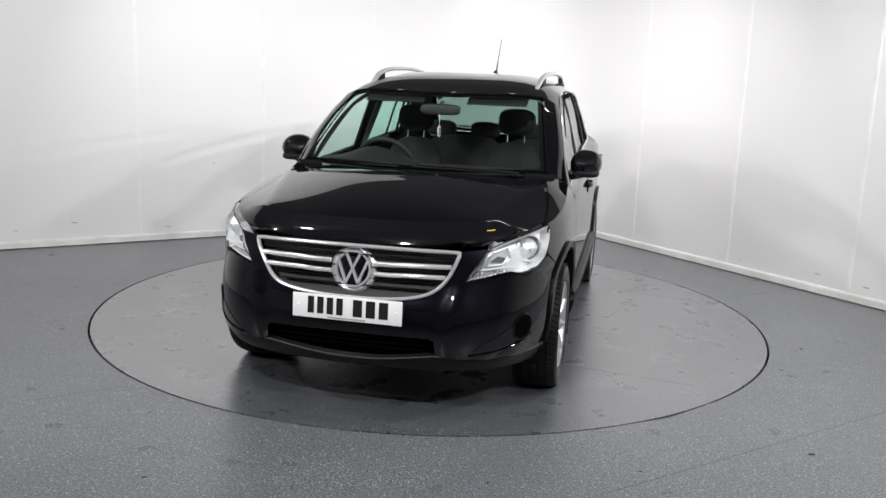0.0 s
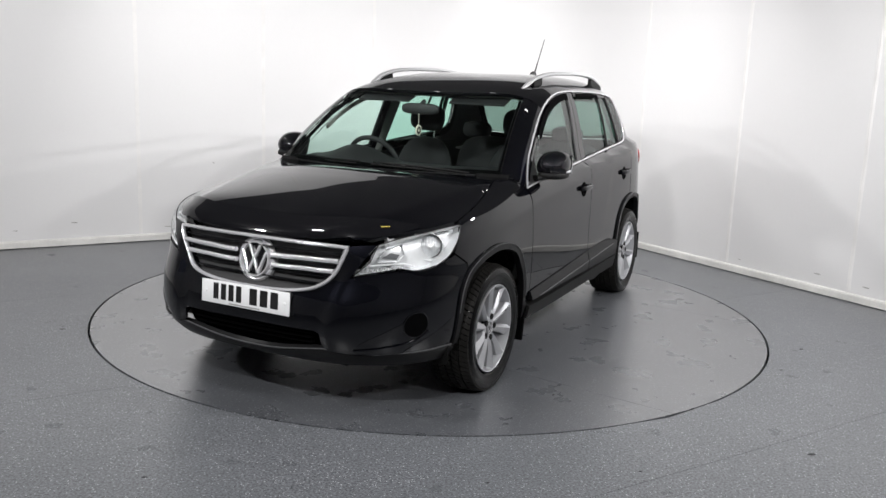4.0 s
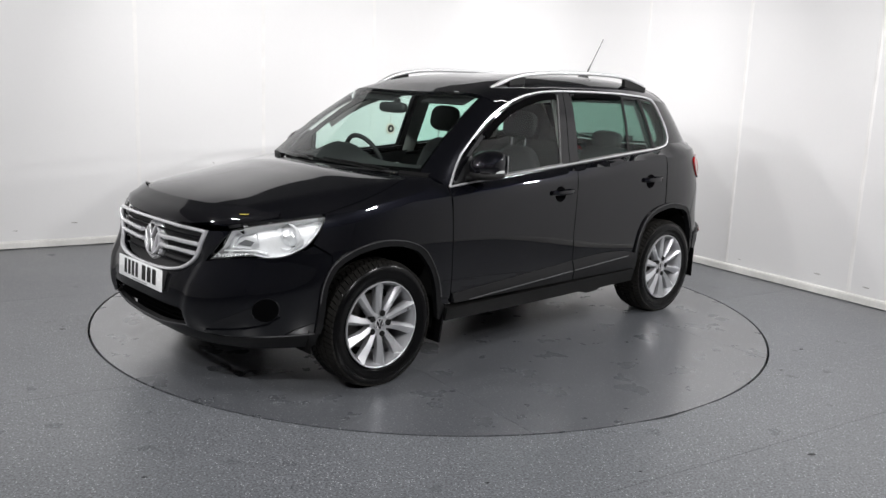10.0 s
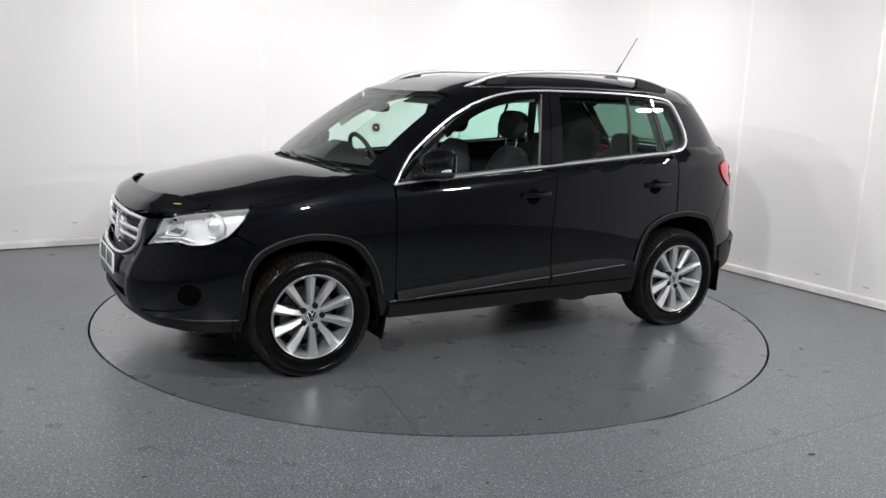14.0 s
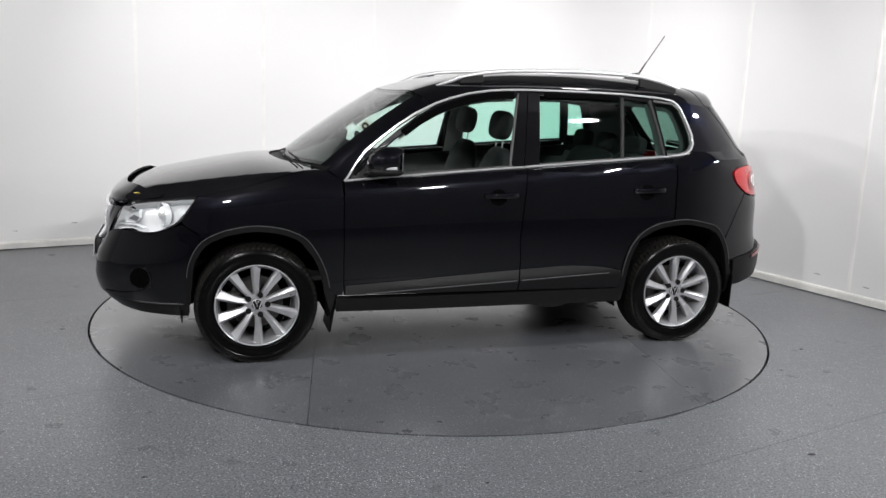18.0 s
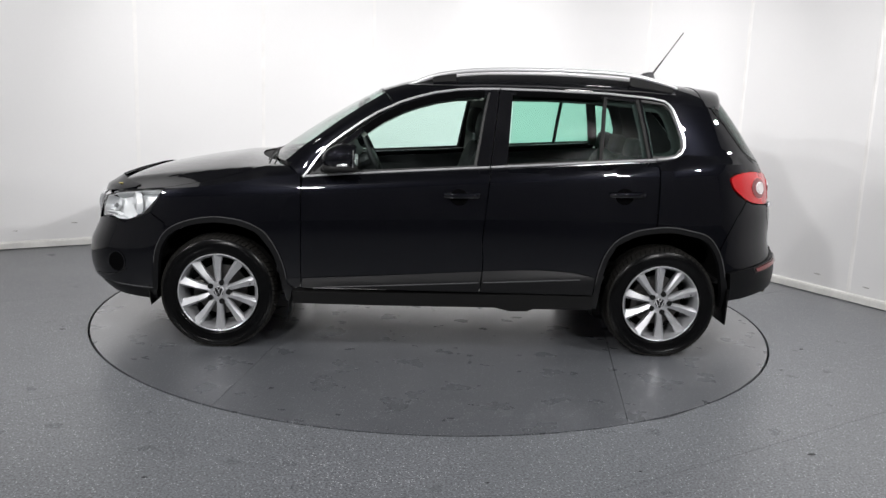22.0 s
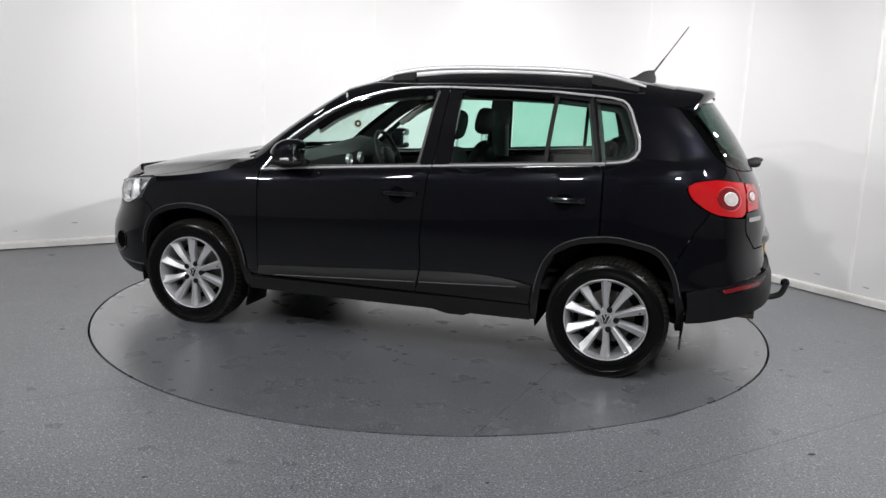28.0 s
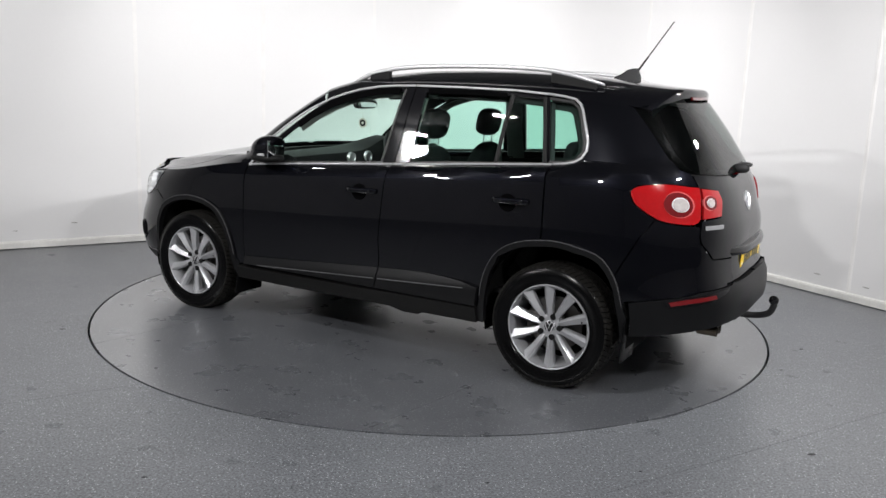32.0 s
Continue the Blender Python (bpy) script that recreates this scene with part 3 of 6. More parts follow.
def fy(y, z):
    k = abs(y) / half_width(1.9, z)
    return (math.copysign(min(F_TAB, key=lambda r: abs(r[2] - k) + (1 if r[1] < 0.3 else 0))[0], y), z)


def rx(x, z):
    return (R_MAX + x - TAIL, z) if x >= TAIL else (near_s(R_TAB, (x - TAIL) / (tail(z) - TAIL), side(x, z) / half_width(x, z)), z)


def ry(y, z):
    k = abs(y) / half_width(-1.95, z)
    return (math.copysign(min(R_TAB, key=lambda r: abs(r[2] - k) + (1 if r[1] < 0.3 else 0))[0], y), z)


def mirrored(pts):
    """Close an outline given for the left half from the top middle to the bottom middle."""
    return list(pts) + [(-u, v) for u, v in reversed(pts) if abs(u) > 1e-6]


def on_side(x, z, lift=0.0):
    return Vector((x, side(x, z) + lift, z))


def skin_normal(x, z):
    e = 0.01
    a = on_side(x + e, z) - on_side(x - e, z)
    b = on_side(x, z + e) - on_side(x, z - e)
    n = b.cross(a).normalized()
    return n if n.y > 0 else -n


HUB_X, HUB_Z = 1.302, 0.338
# outer edge of the arch trims: angle from forward, distance from the hub
ARCH_F = curve((0, 0.385), (15, 0.394), (35, 0.436), (50, 0.458), (65, 0.450), (80, 0.442), (95, 0.442), (112, 0.450), (124, 0.455), (138, 0.438), (154, 0.420), (168, 0.411), (180, 0.410))
ARCH_R = curve((0, 0.415), (14, 0.425), (25, 0.440), (40, 0.468), (53, 0.480), (66, 0.472), (81, 0.460), (105, 0.461), (122, 0.480), (136, 0.460), (154, 0.424), (165, 0.412), (180, 0.408))


def arch(cx, a0, a1, off=-0.014, n=14):
    """Wheel-arch points (x, z) from angle a0 to a1, measured from forward."""
    out = []
    for i in range(n + 1):
        a = a0 + (a1 - a0) * i / n
        r = (ARCH_F if cx > 0 else ARCH_R)(a) + off - 0.007
        out.append((cx + r * math.cos(radians(a)), HUB_Z + r * math.sin(radians(a))))
    return out


car = empty("car", "black five-door compact SUV with dark plastic cladding on the turntable", "car")

# bonnet and wing tops
HOOD_EDGE = [(1.17, 0.0), (1.15, 0.20), (1.11, 0.35), (1.03, 0.52), (0.94, 0.645), (0.885, 0.695), (1.0, 0.725), (1.15, 0.755), (1.35, 0.783), (1.5, 0.795), (1.615, 0.803), (1.75, 0.757), (1.88, 0.672), (1.995, 0.575), (2.045, 0.50), (2.085, 0.35), (2.103, 0.2), (2.109, 0.0)]
hood_poly = HOOD_EDGE + [(x, -y) for x, y in reversed(HOOD_EDGE[1:-1])]
bonnet = part("bonnet", patch(hood_poly, lambda x, y: (x, y, hood(x, y)), 0.027, 0.02), PAINT, car, "glossy black bonnet", angle=50)
# raised edge lines of the bonnet
wing = patch([fx(x, z) for x, z in [(1.690, 0.779), (1.655, 0.84), (1.612, 0.913)] + [(x, hood_e(x)) for x in (1.55, 1.45, 1.35, 1.25, 1.15, 1.05, 0.95, 0.88, 0.838)] + [(0.834, 0.9), (0.832, 0.7), (0.829, 0.45), (0.829, 0.37), (0.87, 0.368)] + arch(HUB_X, 176, 46) + [(1.603, 0.722)]], F, 0.045)
patch([(x, y) for x, y in [(1.612, 0.808), (1.5, 0.80), (1.35, 0.788), (1.15, 0.760), (1.0, 0.730), (0.885, 0.700), (0.838, 0.735)]] + [(x, side(x, hood_e(x))) for x in (0.838, 0.95, 1.05, 1.15, 1.25, 1.35, 1.45, 1.55, 1.612)], lambda x, y: (x, y, hood(x, y)), 0.045, bm=wing)
both("front_wing", wing, PAINT, car)
cowl = [(1.172, 0.0), (1.155, 0.20), (1.115, 0.35), (1.035, 0.52), (0.95, 0.65), (0.87, 0.70), (0.835, 0.745), (0.90, 0.775), (0.92, 0.768), (0.97, 0.64), (1.035, 0.40), (1.07, 0.20), (1.08, 0)]
both("scuttle_panel", patch(cowl, lambda x, y: (x, y, hood(max(x, 0.85), y) - 0.012), 0.05, 0.03), BOLT, car, "matte black scuttle panel")

# front bumper
lower_edge = [fx(1.672, 0.338), fx(1.80, 0.333), fx(1.90, 0.334), fy(0.62, 0.335), fy(0.50, 0.343), fy(0.44, 0.352), fy(0.405, 0.368), fy(0.40, 0.425), fy(0.375, 0.438), (0, 0.440)]
bump = [(0, 0.600), fy(0.12, 0.602), fy(0.24, 0.612), fy(0.34, 0.632), fy(0.40, 0.668), fy(0.445, 0.73), fy(0.49, 0.815), fy(0.50, 0.826), fy(0.555, 0.832), fx(2.005, 0.835), fx(2.068, 0.684), fx(2.022, 0.706), fx(1.953, 0.717), fx(1.858, 0.717), fx(1.752, 0.745), fx(1.692, 0.771), fx(1.605, 0.714)] + [fx(x, z) for x, z in arch(HUB_X, 44, 12, n=6)] + lower_edge


def bumper_skin(s, z):
    """The nose skin with corner pods that stand proud of the middle, split from it by a soft ridge."""
    p = Vector(F(s, z))
    a = abs(p.y) - (0.40 + 0.075 * max(0.0, (z - 0.45) / 0.35))
    k = max(0.0, min(1.0, a / 0.045))
    out = max(0.0, min(1.0, (0.78 - abs(p.y)) / 0.25)) * max(0.0, min(1.0, (0.80 - z) / 0.10))
    p.x += 0.020 * k * k * (3 - 2 * k) * out
    return p


part("front_bumper", patch(mirrored(bump), bumper_skin, 0.03), PAINT, car, "glossy black front bumper", angle=50)
lip = [(0, 0.304)] + [fy(0.1, 0.308), fy(0.2, 0.321), fy(0.3, 0.337), fy(0.37, 0.349), fy(0.44, 0.347), fy(0.50, 0.338), fy(0.62, 0.329), fx(1.90, 0.328), fx(1.80, 0.327), fx(1.66, 0.329), fx(1.665, 0.262), fx(1.80, 0.262), fx(1.92, 0.262), fy(0.60, 0.268), fy(0.42, 0.266), fy(0.2, 0.264), (0, 0.264)]
part("bumper_lip", patch(mirrored(lip), F, 0.05, 0.03, 0.006), CLAD, car, "dark grained plastic chin")
# Highlight along the chin's lip, laid on as a pale strip.
bm = bmesh.new()
sweep(bm, [Vector(F(*fx(1.67, 0.332))) + Vector((0, 0.004, 0))] + [Vector(F(*q)) + Vector((0.004, 0.003, 0)) for q in (fx(1.80, 0.331), fx(1.90, 0.331), fy(0.62, 0.332), fy(0.50, 0.342), fy(0.40, 0.353), fy(0.3, 0.340), fy(0.2, 0.324), fy(0.1, 0.311), (0, 0.307))], 0.010, 0.006, (1, 0.3, 0), 6)
both("chin_edge", bm, LIT_EDGE, car, "pale strip painted as the highlight on the chin's lip")
intake = [(0, 0.475), fy(0.40, 0.475), fy(0.45, 0.44), fy(0.45, 0.33), fy(0.40, 0.29), fy(0.2, 0.27), (0, 0.262)]
air_intake = part("lower_intake", patch(mirrored(intake), F, 0.06, 0.01, -0.06), VOID, car, "black slatted lower air intake")
bm = bmesh.new()
box(bm, (1.80, -0.46, 0.245), (2.02, 0.46, 0.48))
part("intake_duct", bm, VOID, air_intake, smooth=False)
for z in (0.372, 0.396, 0.419):
    bm = bmesh.new()
    sweep(bm, [Vector(F(s, z)) - Vector((0.03, 0, 0)) for s in [(-0.35 + 0.07 * i) * (1 if z > 0.36 else 0.75) for i in range(11)]], 0.03, 0.006, (1, 0, 0), 6)
    part("intake_slat", bm, VOID, air_intake)
# fog lamps
fc = fx(1.912, 0.468)
fogp = [(fc[0] + 0.060 * math.cos(a), fc[1] + 0.058 * math.sin(a)) for a in [2 * math.pi * i / 28 for i in range(28)]]
# No hollow is cut: flat black patches on the skin give the recess's shade.
fogs = both("fog_recess_shade", patch(fogp, bumper_skin, 0.03, 0.01, 0.003), VOID, car, "flat black disc for the fog lamp recess's shade, with a glossy rim")
both("fog_slot_shade", patch([fx(1.960, 0.485), fx(2.02, 0.452), fy(0.61, 0.412), fy(0.575, 0.388), fy(0.63, 0.398), fx(1.99, 0.420), fx(1.955, 0.445)], bumper_skin, 0.03, 0.01, 0.0025), GLOSSBLACK, car, "flat black patch for the shaded slot beside the fog lamp")
for fog, sy in zip(fogs, (1, -1)):
    m = look((1.889, 0.726 * sy, 0.468), (1.889 - 0.8, 0.726 * sy - 0.75 * sy, 0.468)) @ pose(0, 0, 0, -90)
    bm = lathe(bmesh.new(), [(0.030, 0.0), (0.028, 0.02), (0.020, 0.040), (0.022, 0.046), (0.036, 0.050), (0.040, 0.056), (0.036, 0.062), (0.0, 0.066)], 36)
    part("fog_lamp", bm, GLOSSBLACK, fog, "dark round fog lamp", m=m)
    rim = [bumper_skin(fc[0] + 0.061 * math.cos(a), fc[1] + 0.059 * math.sin(a)) for a in [2 * math.pi * i / 36 for i in range(36)]]
    part("recess_rim", sweep(bmesh.new(), [Vector((p.x + 0.002, (p.y + 0.002) * sy, p.z)) for p in rim], 0.007, 0.007, (1, 0.9 * sy, 0), 6, closed=True), GLOSSBLACK, fog)
    edge = [bumper_skin(*q) for q in (fx(1.848, 0.43), fx(1.905, 0.394), fx(1.98, 0.376), fy(0.62, 0.364), fy(0.55, 0.358))]
    part("recess_edge", sweep(bmesh.new(), [Vector((p.x + 0.004, (p.y + 0.003) * sy, p.z)) for p in edge], 0.008, 0.007, (1, 0.3 * sy, 0), 6), PAINT, fog)
    bm = bmesh.new()
    sweep(bm, [Vector((F(*fy(0.57, 0.415))[0] - 0.012, 0.57 * sy, 0.415)), Vector((F(*fy(0.70, 0.45))[0] - 0.01, 0.70 * sy, 0.452))], 0.02, 0.008, (1, 0, 0), 6)
    part("fog_blade", bm, GLOSSBLACK, fog)

# grille
grille_in = [(0, 0.822), fy(0.25, 0.822), fy(0.49, 0.82), fy(0.465, 0.765), fy(0.435, 0.71), fy(0.40, 0.665), fy(0.345, 0.632), fy(0.25, 0.612), fy(0.12, 0.602), (0, 0.600)]
grille = part("grille", patch(mirrored(grille_in), F, 0.06, 0.01, -0.03), MATTE, car, "black radiator grille with chrome bars")
half = [(0, 0.826), fy(0.15, 0.826), fy(0.30, 0.825), fy(0.44, 0.823)] + [(p.x, p.y) for p in spline([(*fy(0.488, 0.820), 0), (*fy(0.472, 0.77), 0), (*fy(0.445, 0.715), 0), (*fy(0.405, 0.663), 0), (*fy(0.345, 0.628), 0), (*fy(0.25, 0.608), 0), (*fy(0.12, 0.598), 0), (0, 0.596, 0)], 4)]
outline = [Vector(F(*q)) for q in mirrored(half)]
part("grille_frame", sweep(bmesh.new(), [p + Vector((0.006, 0, 0)) for p in outline], 0.026, 0.018, (1, 0, 0), 12, 2.2, closed=True), CHROME, grille, "chrome grille surround")
for z in (0.752, 0.703):
    for sy in (1, -1):
        y1 = 0.452 if z > 0.72 else 0.428
        pts = [Vector((front(y, z) + 0.004, y * sy, z + 0.004 * (y > 0.2))) for y in (0.105, 0.18, 0.26, 0.35, y1)]
        part("grille_bar", sweep(bmesh.new(), pts, 0.026, 0.022, (1, 0, 0), 14, 2.3), CHROME, grille, "chrome grille bar")
for z in (0.787, 0.730, 0.678, 0.648):
    y1 = {0.787: 0.455, 0.730: 0.43, 0.678: 0.39, 0.648: 0.35}[z]
    pts = [Vector((front(y, z) - 0.012, y, z)) for y in [y1 * (i / 6 - 1) for i in range(13)]]
    part("grille_slat", sweep(bmesh.new(), pts, 0.02, 0.006, (1, 0, 0), 6), GLOSSBLACK, grille)


def emblem(parent, m, r, depth=0.016):
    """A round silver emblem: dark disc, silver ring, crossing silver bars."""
    b = part("badge", lathe(bmesh.new(), [(depth * 0.2, 0.0), (depth * 0.2, r * 0.80), (0.0, r * 0.95), (-depth, r * 0.95)], 40), GLOSSBLACK, parent, "round black and chrome badge", m=m)
    part("badge_ring", lathe(bmesh.new(), [(-depth, r * 1.02), (depth * 0.3, r), (depth * 0.62, r * 0.95), (depth * 0.62, r * 0.88), (depth * 0.15, r * 0.82)], 40), CHROME, b)
    h = depth * 0.5
    for pts in (((-0.36, 0.78), (0.0, 0.02), (0.33, -0.74)), ((0.36, 0.78), (0.0, 0.02), (-0.33, -0.74)), ((-0.78, 0.42), (-0.56, -0.14), (-0.33, -0.74)), ((0.78, 0.42), (0.56, -0.14), (0.33, -0.74))):
        part("badge_bar", sweep(bmesh.new(), [(x * r, h, z * r) for x, z in pts], depth * 0.7, r * 0.145, (0, 1, 0), 8, 5), CHROME, b)
    return b


emblem(car, pose(2.112, 0, 0.716, 0, 0, -90) @ pose(0, 0, 0, 8), 0.088, 0.026)
part("badge_dish", lathe(bmesh.new(), [(-0.03, 0.116), (0.0, 0.108), (0.008, 0.098), (0.004, 0.090), (-0.02, 0.088)], 48), CHROME, grille, "chrome dish round the badge", m=pose(2.108, 0, 0.716, 0, 0, -90) @ pose(0, 0, 0, 8))

# headlamps
def smooth2(pts, n=4):
    return [(p.x, p.y) for p in spline([(x, z, 0) for x, z in pts], n)]


LAMP_TOP = smooth2([(1.622, 0.906), (1.70, 0.900), (1.80, 0.887), (1.89, 0.871), (1.945, 0.857), (2.000, 0.838)])
LAMP = LAMP_TOP + [(2.035, 0.757)] + smooth2([(2.065, 0.691), (2.023, 0.710), (1.965, 0.728), (1.938, 0.727), (1.908, 0.719), (1.873, 0.717), (1.82, 0.726), (1.775, 0.745), (1.730, 0.769), (1.695, 0.804), (1.660, 0.845), (1.622, 0.898)])
lamp_poly = [fx(x, z) for x, z in LAMP]
lamps = both("headlamp", patch(lamp_poly, F, 0.03, -0.058, -0.058), LAMPGREY, car, "clear-lensed headlamp with silver reflectors")
for lamp, sy in zip(lamps, (1, -1)):
    bm = patch(lamp_poly, F, 0.03, 0.006, 0.003)
    lens = new("lens", mesh_of(bm, CLEAR, "lens") if sy > 0 else flipped(lens_left, "lens"))
    lens.parent = lamp
    lens.visible_shadow = False
    tagged(lens, "clear plastic lens")
    if sy > 0:
        lens_left = lens.data
    d = Vector((0.90, 0.42 * sy, 0.0)).normalized()
    c, r, depth = Vector((1.765, 0.742 * sy, 0.813)), 0.054, 0.050
    m = look(c, c - d) @ pose(0, 0, 0, -90)
    bowl = part("main_reflector", lathe(bmesh.new(), [(-depth, 0.006), (-depth * 0.9, r * 0.3), (-depth * 0.6, r * 0.62), (-depth * 0.2, r * 0.88), (0.0, r)], 40), REFLECTOR, lamp, "round chrome reflector bowl", m=m)
    part("bowl_ring", lathe(bmesh.new(), [(-0.004, r), (0.002, r * 1.0), (0.003, r * 1.05), (-0.004, r * 1.06)], 40), LAMPDARK, bowl, "dark ring round the bowl")
    part("bowl_bezel", lathe(bmesh.new(), [(-0.002, r * 1.06), (-0.003, r * 1.12), (-0.012, r * 1.17), (-0.035, r * 1.18)], 40), LAMPGREY, bowl, "satin silver bezel")
    part("bulb_cap", lathe(bmesh.new(), [(0.004, 0.0), (0.0, r * 0.17), (-depth, r * 0.17)], 20), LITLENS, bowl)
    for a0 in range(-60, 61, 15):
        x = r * 0.95 * math.sin(radians(a0))
        h = math.sqrt(max(0.0, (r * 0.92) ** 2 - x * x)) * 0.95
        dep = -depth * (1 - (abs(x) / r) ** 2) * 0.75
        part("bowl_flute", sweep(bmesh.new(), [(x, dep + 0.020 * 1, -h), (x, dep - 0.004, -h * 0.5), (x, dep - 0.010, 0), (x, dep - 0.004, h * 0.5), (x, dep + 0.020, h)], 0.004, 0.006, (0, 1, 0), 5), REFLECTOR, bowl)
    def mirror_y(pb):
        if sy < 0:
            for v in pb.verts:
                v.co.y = -v.co.y
            bmesh.ops.reverse_faces(pb, faces=pb.faces[:])
        return pb
    part("inner_reflector", mirror_y(patch([fx(*q) for q in ((1.925, 0.842), (1.985, 0.822), (2.015, 0.752), (1.955, 0.757), (1.930, 0.79))], F, 0.02, -0.02, -0.045)), REFLECTOR, lamp, "angled chrome indicator reflector")
    part("reflector_shade", mirror_y(patch([fx(*q) for q in ((1.945, 0.790), (1.975, 0.800), (2.004, 0.770), (1.958, 0.764))], F, 0.02, 0.004, -0.040)), LAMPDARK, lamp, "grey wedge in the lamp")
    part("lamp_ledge", mirror_y(sweep(bmesh.new(), [Vector(F(*fx(x, z))) - Vector((0.02, 0.012, 0)) for x, z in ((2.035, 0.737), (1.99, 0.745), (1.94, 0.748), (1.90, 0.735))], 0.03, 0.007, (1, 0.4, 0), 6)), LAMPGREY, lamp)
    bm = bmesh.new()
    for i in range(9):
        y = 0.52 + 0.02 * i
        z = 0.712 + 0.11 * (y - 0.52)
        p = Vector((front(y, z) - 0.024, y * sy, z))
        box(bm, p - Vector((0.010, 0.007, 0.008)), p + Vector((0.010, 0.007, 0.008)))
    part("side_light", bm, LITLENS, lamp, "ribbed side light strip", smooth=False)
    bm = bmesh.new()
    sweep(bm, [Vector(F(*fx(x, z))) * 1.0 + Vector((-0.006, -0.006 * 1, -0.006)) for x, z in [(x + 0.004, z - 0.004) for x, z in LAMP_TOP[2:]]], 0.012, 0.006, (1, 0.4, 0), 6)
    if sy < 0:
        for v in bm.verts:
            v.co.y = -v.co.y
        bmesh.ops.reverse_faces(bm, faces=bm.faces[:])
    part("lamp_brow", bm, REFLECTOR, lamp, "bright upper lamp edge")
# headlamp washer covers and dark seals
both("lamp_seal", sweep(bmesh.new(), [Vector(F(*fx(x, z))) + Vector((0.001, 0.001, 0)) for x, z in LAMP], 0.006, 0.005, (1, 0.4, 0), 5, closed=True), SEALRUBBER, car)

# bonnet deflector
bm = bmesh.new()
rows = []
path = [(1.80, 0.705), (1.90, 0.645), (1.985, 0.555), (2.03, 0.47), (2.065, 0.35), (2.082, 0.2), (2.088, 0.0)]
path = path + [(x, -y) for x, y in reversed(path[:-1])]
for i, (x, y) in enumerate(path):
    k = 1 - min(1, abs(i - 6) / 6) ** 3
    e = (0.12, 0.55, 0.9, 1, 1)[min(4, i, len(path) - 1 - i)]
    z = hood(x, y)
    xb = x - 0.012 - 0.063 * e
    g = lambda a, b: hood(a, b) + 0.003
    rows.append([(x + 0.022 * e, y * 1.01, z - 0.022 * k + 0.004), (x + 0.010 * e, y, z + 0.003 + 0.011 * e), (x - 0.025 * e, y * 0.985, g(x - 0.025, y) + 0.019 * e), (xb, y * 0.97, g(xb, y * 0.97) + (0.021 + 0.006 * k) * e), (xb, y * 0.97, g(xb, y * 0.97) + 0.015 * e - 0.002), (x - 0.03 * e, y * 0.985, g(x - 0.03, y) + 0.011 * e - 0.002), (x + 0.004, y, z + 0.005 * e), (x + 0.016 * e, y, z - 0.02 * k)])
vv = [[bm.verts.new(p) for p in r] for r in rows]
for a, b in zip(vv, vv[1:]):
    for j in range(8):
        bm.faces.new((a[j], a[(j + 1) % 8], b[(j + 1) % 8], b[j]))
bm.faces.new(vv[0])
bm.faces.new(vv[-1][::-1])
bmesh.ops.recalc_face_normals(bm, faces=bm.faces[:])
deflector = part("bonnet_deflector", bm, GLOSSBLACK, car, "smoked black bonnet wind deflector", angle=50)

# doors
GAPB = [(-0.242, 1.012), (-0.228, 0.85), (-0.214, 0.668), (-0.224, 0.56), (-0.222, 0.49), (-0.208, 0.372)]
front_door_p = [(0.824, 0.37), (0.824, 0.45), (0.826, 0.7), (0.827, 0.9), (0.822, 1.004)] + [(x, belt(x) - 0.004) for x in (0.6, 0.4, 0.2, 0.0, -0.15, -0.250)] + GAPB
doors_f = both("front_door", patch([fx(*q) for q in front_door_p], F, 0.03), PAINT, car)
rear_door_p = [(q[0] - 0.006, q[1]) for q in GAPB[::-1]] + [(x, belt(x) - 0.004) for x in (-0.256, -0.4, -0.6, -0.8, -1.0, -1.15, -1.226)] + [(-1.232, 1.0), (-1.232, 0.795)] + arch(-HUB_X, 80, 4, n=10) + [(-0.873, 0.37)]
doors_r = both("rear_door", patch([rx(*q) for q in rear_door_p], R, 0.03), PAINT, car)
# door cladding
clad_f = [(0.816, 0.376), (0.816, 0.426), (0.6, 0.440), (0.4, 0.453), (0.1, 0.474), (-0.220, 0.496), (-0.216, 0.44), (-0.206, 0.376)]
clad_r = [(-0.214, 0.376), (-0.224, 0.44), (-0.228, 0.497), (-0.4, 0.507), (-0.55, 0.512), (-0.68, 0.508), (-0.78, 0.50), (-0.885, 0.478), (-0.876, 0.376)]
for pair, poly, ch, cv in ((doors_f, clad_f, F, fx), (doors_r, clad_r, R, rx)):
    def folded(s, z, ch=ch):
        """The side skin pushed out below a fold line: a sloping upper band over an upright lower one."""
        p = Vector(ch(s, z))
        f = 0.4203 - 0.058 * p.x
        k = max(0.0, min(1.0, (f + 0.062 - z) / 0.062))
        p.y += 0.004 + 0.024 * k + 0.004 * max(0.0, min(1.0, (f - z) / 0.05))
        return p
    bm = patch([cv(*q) for q in poly], folded, 0.022, 0.03, 0.0)
    a = part("door_cladding", bm, CLAD, pair[0], "dark grey plastic door cladding")
    b = new("door_cladding", flipped(a.data, "door_cladding"))
    b.parent = pair[1]
    tagged(b, "dark grey plastic door cladding")
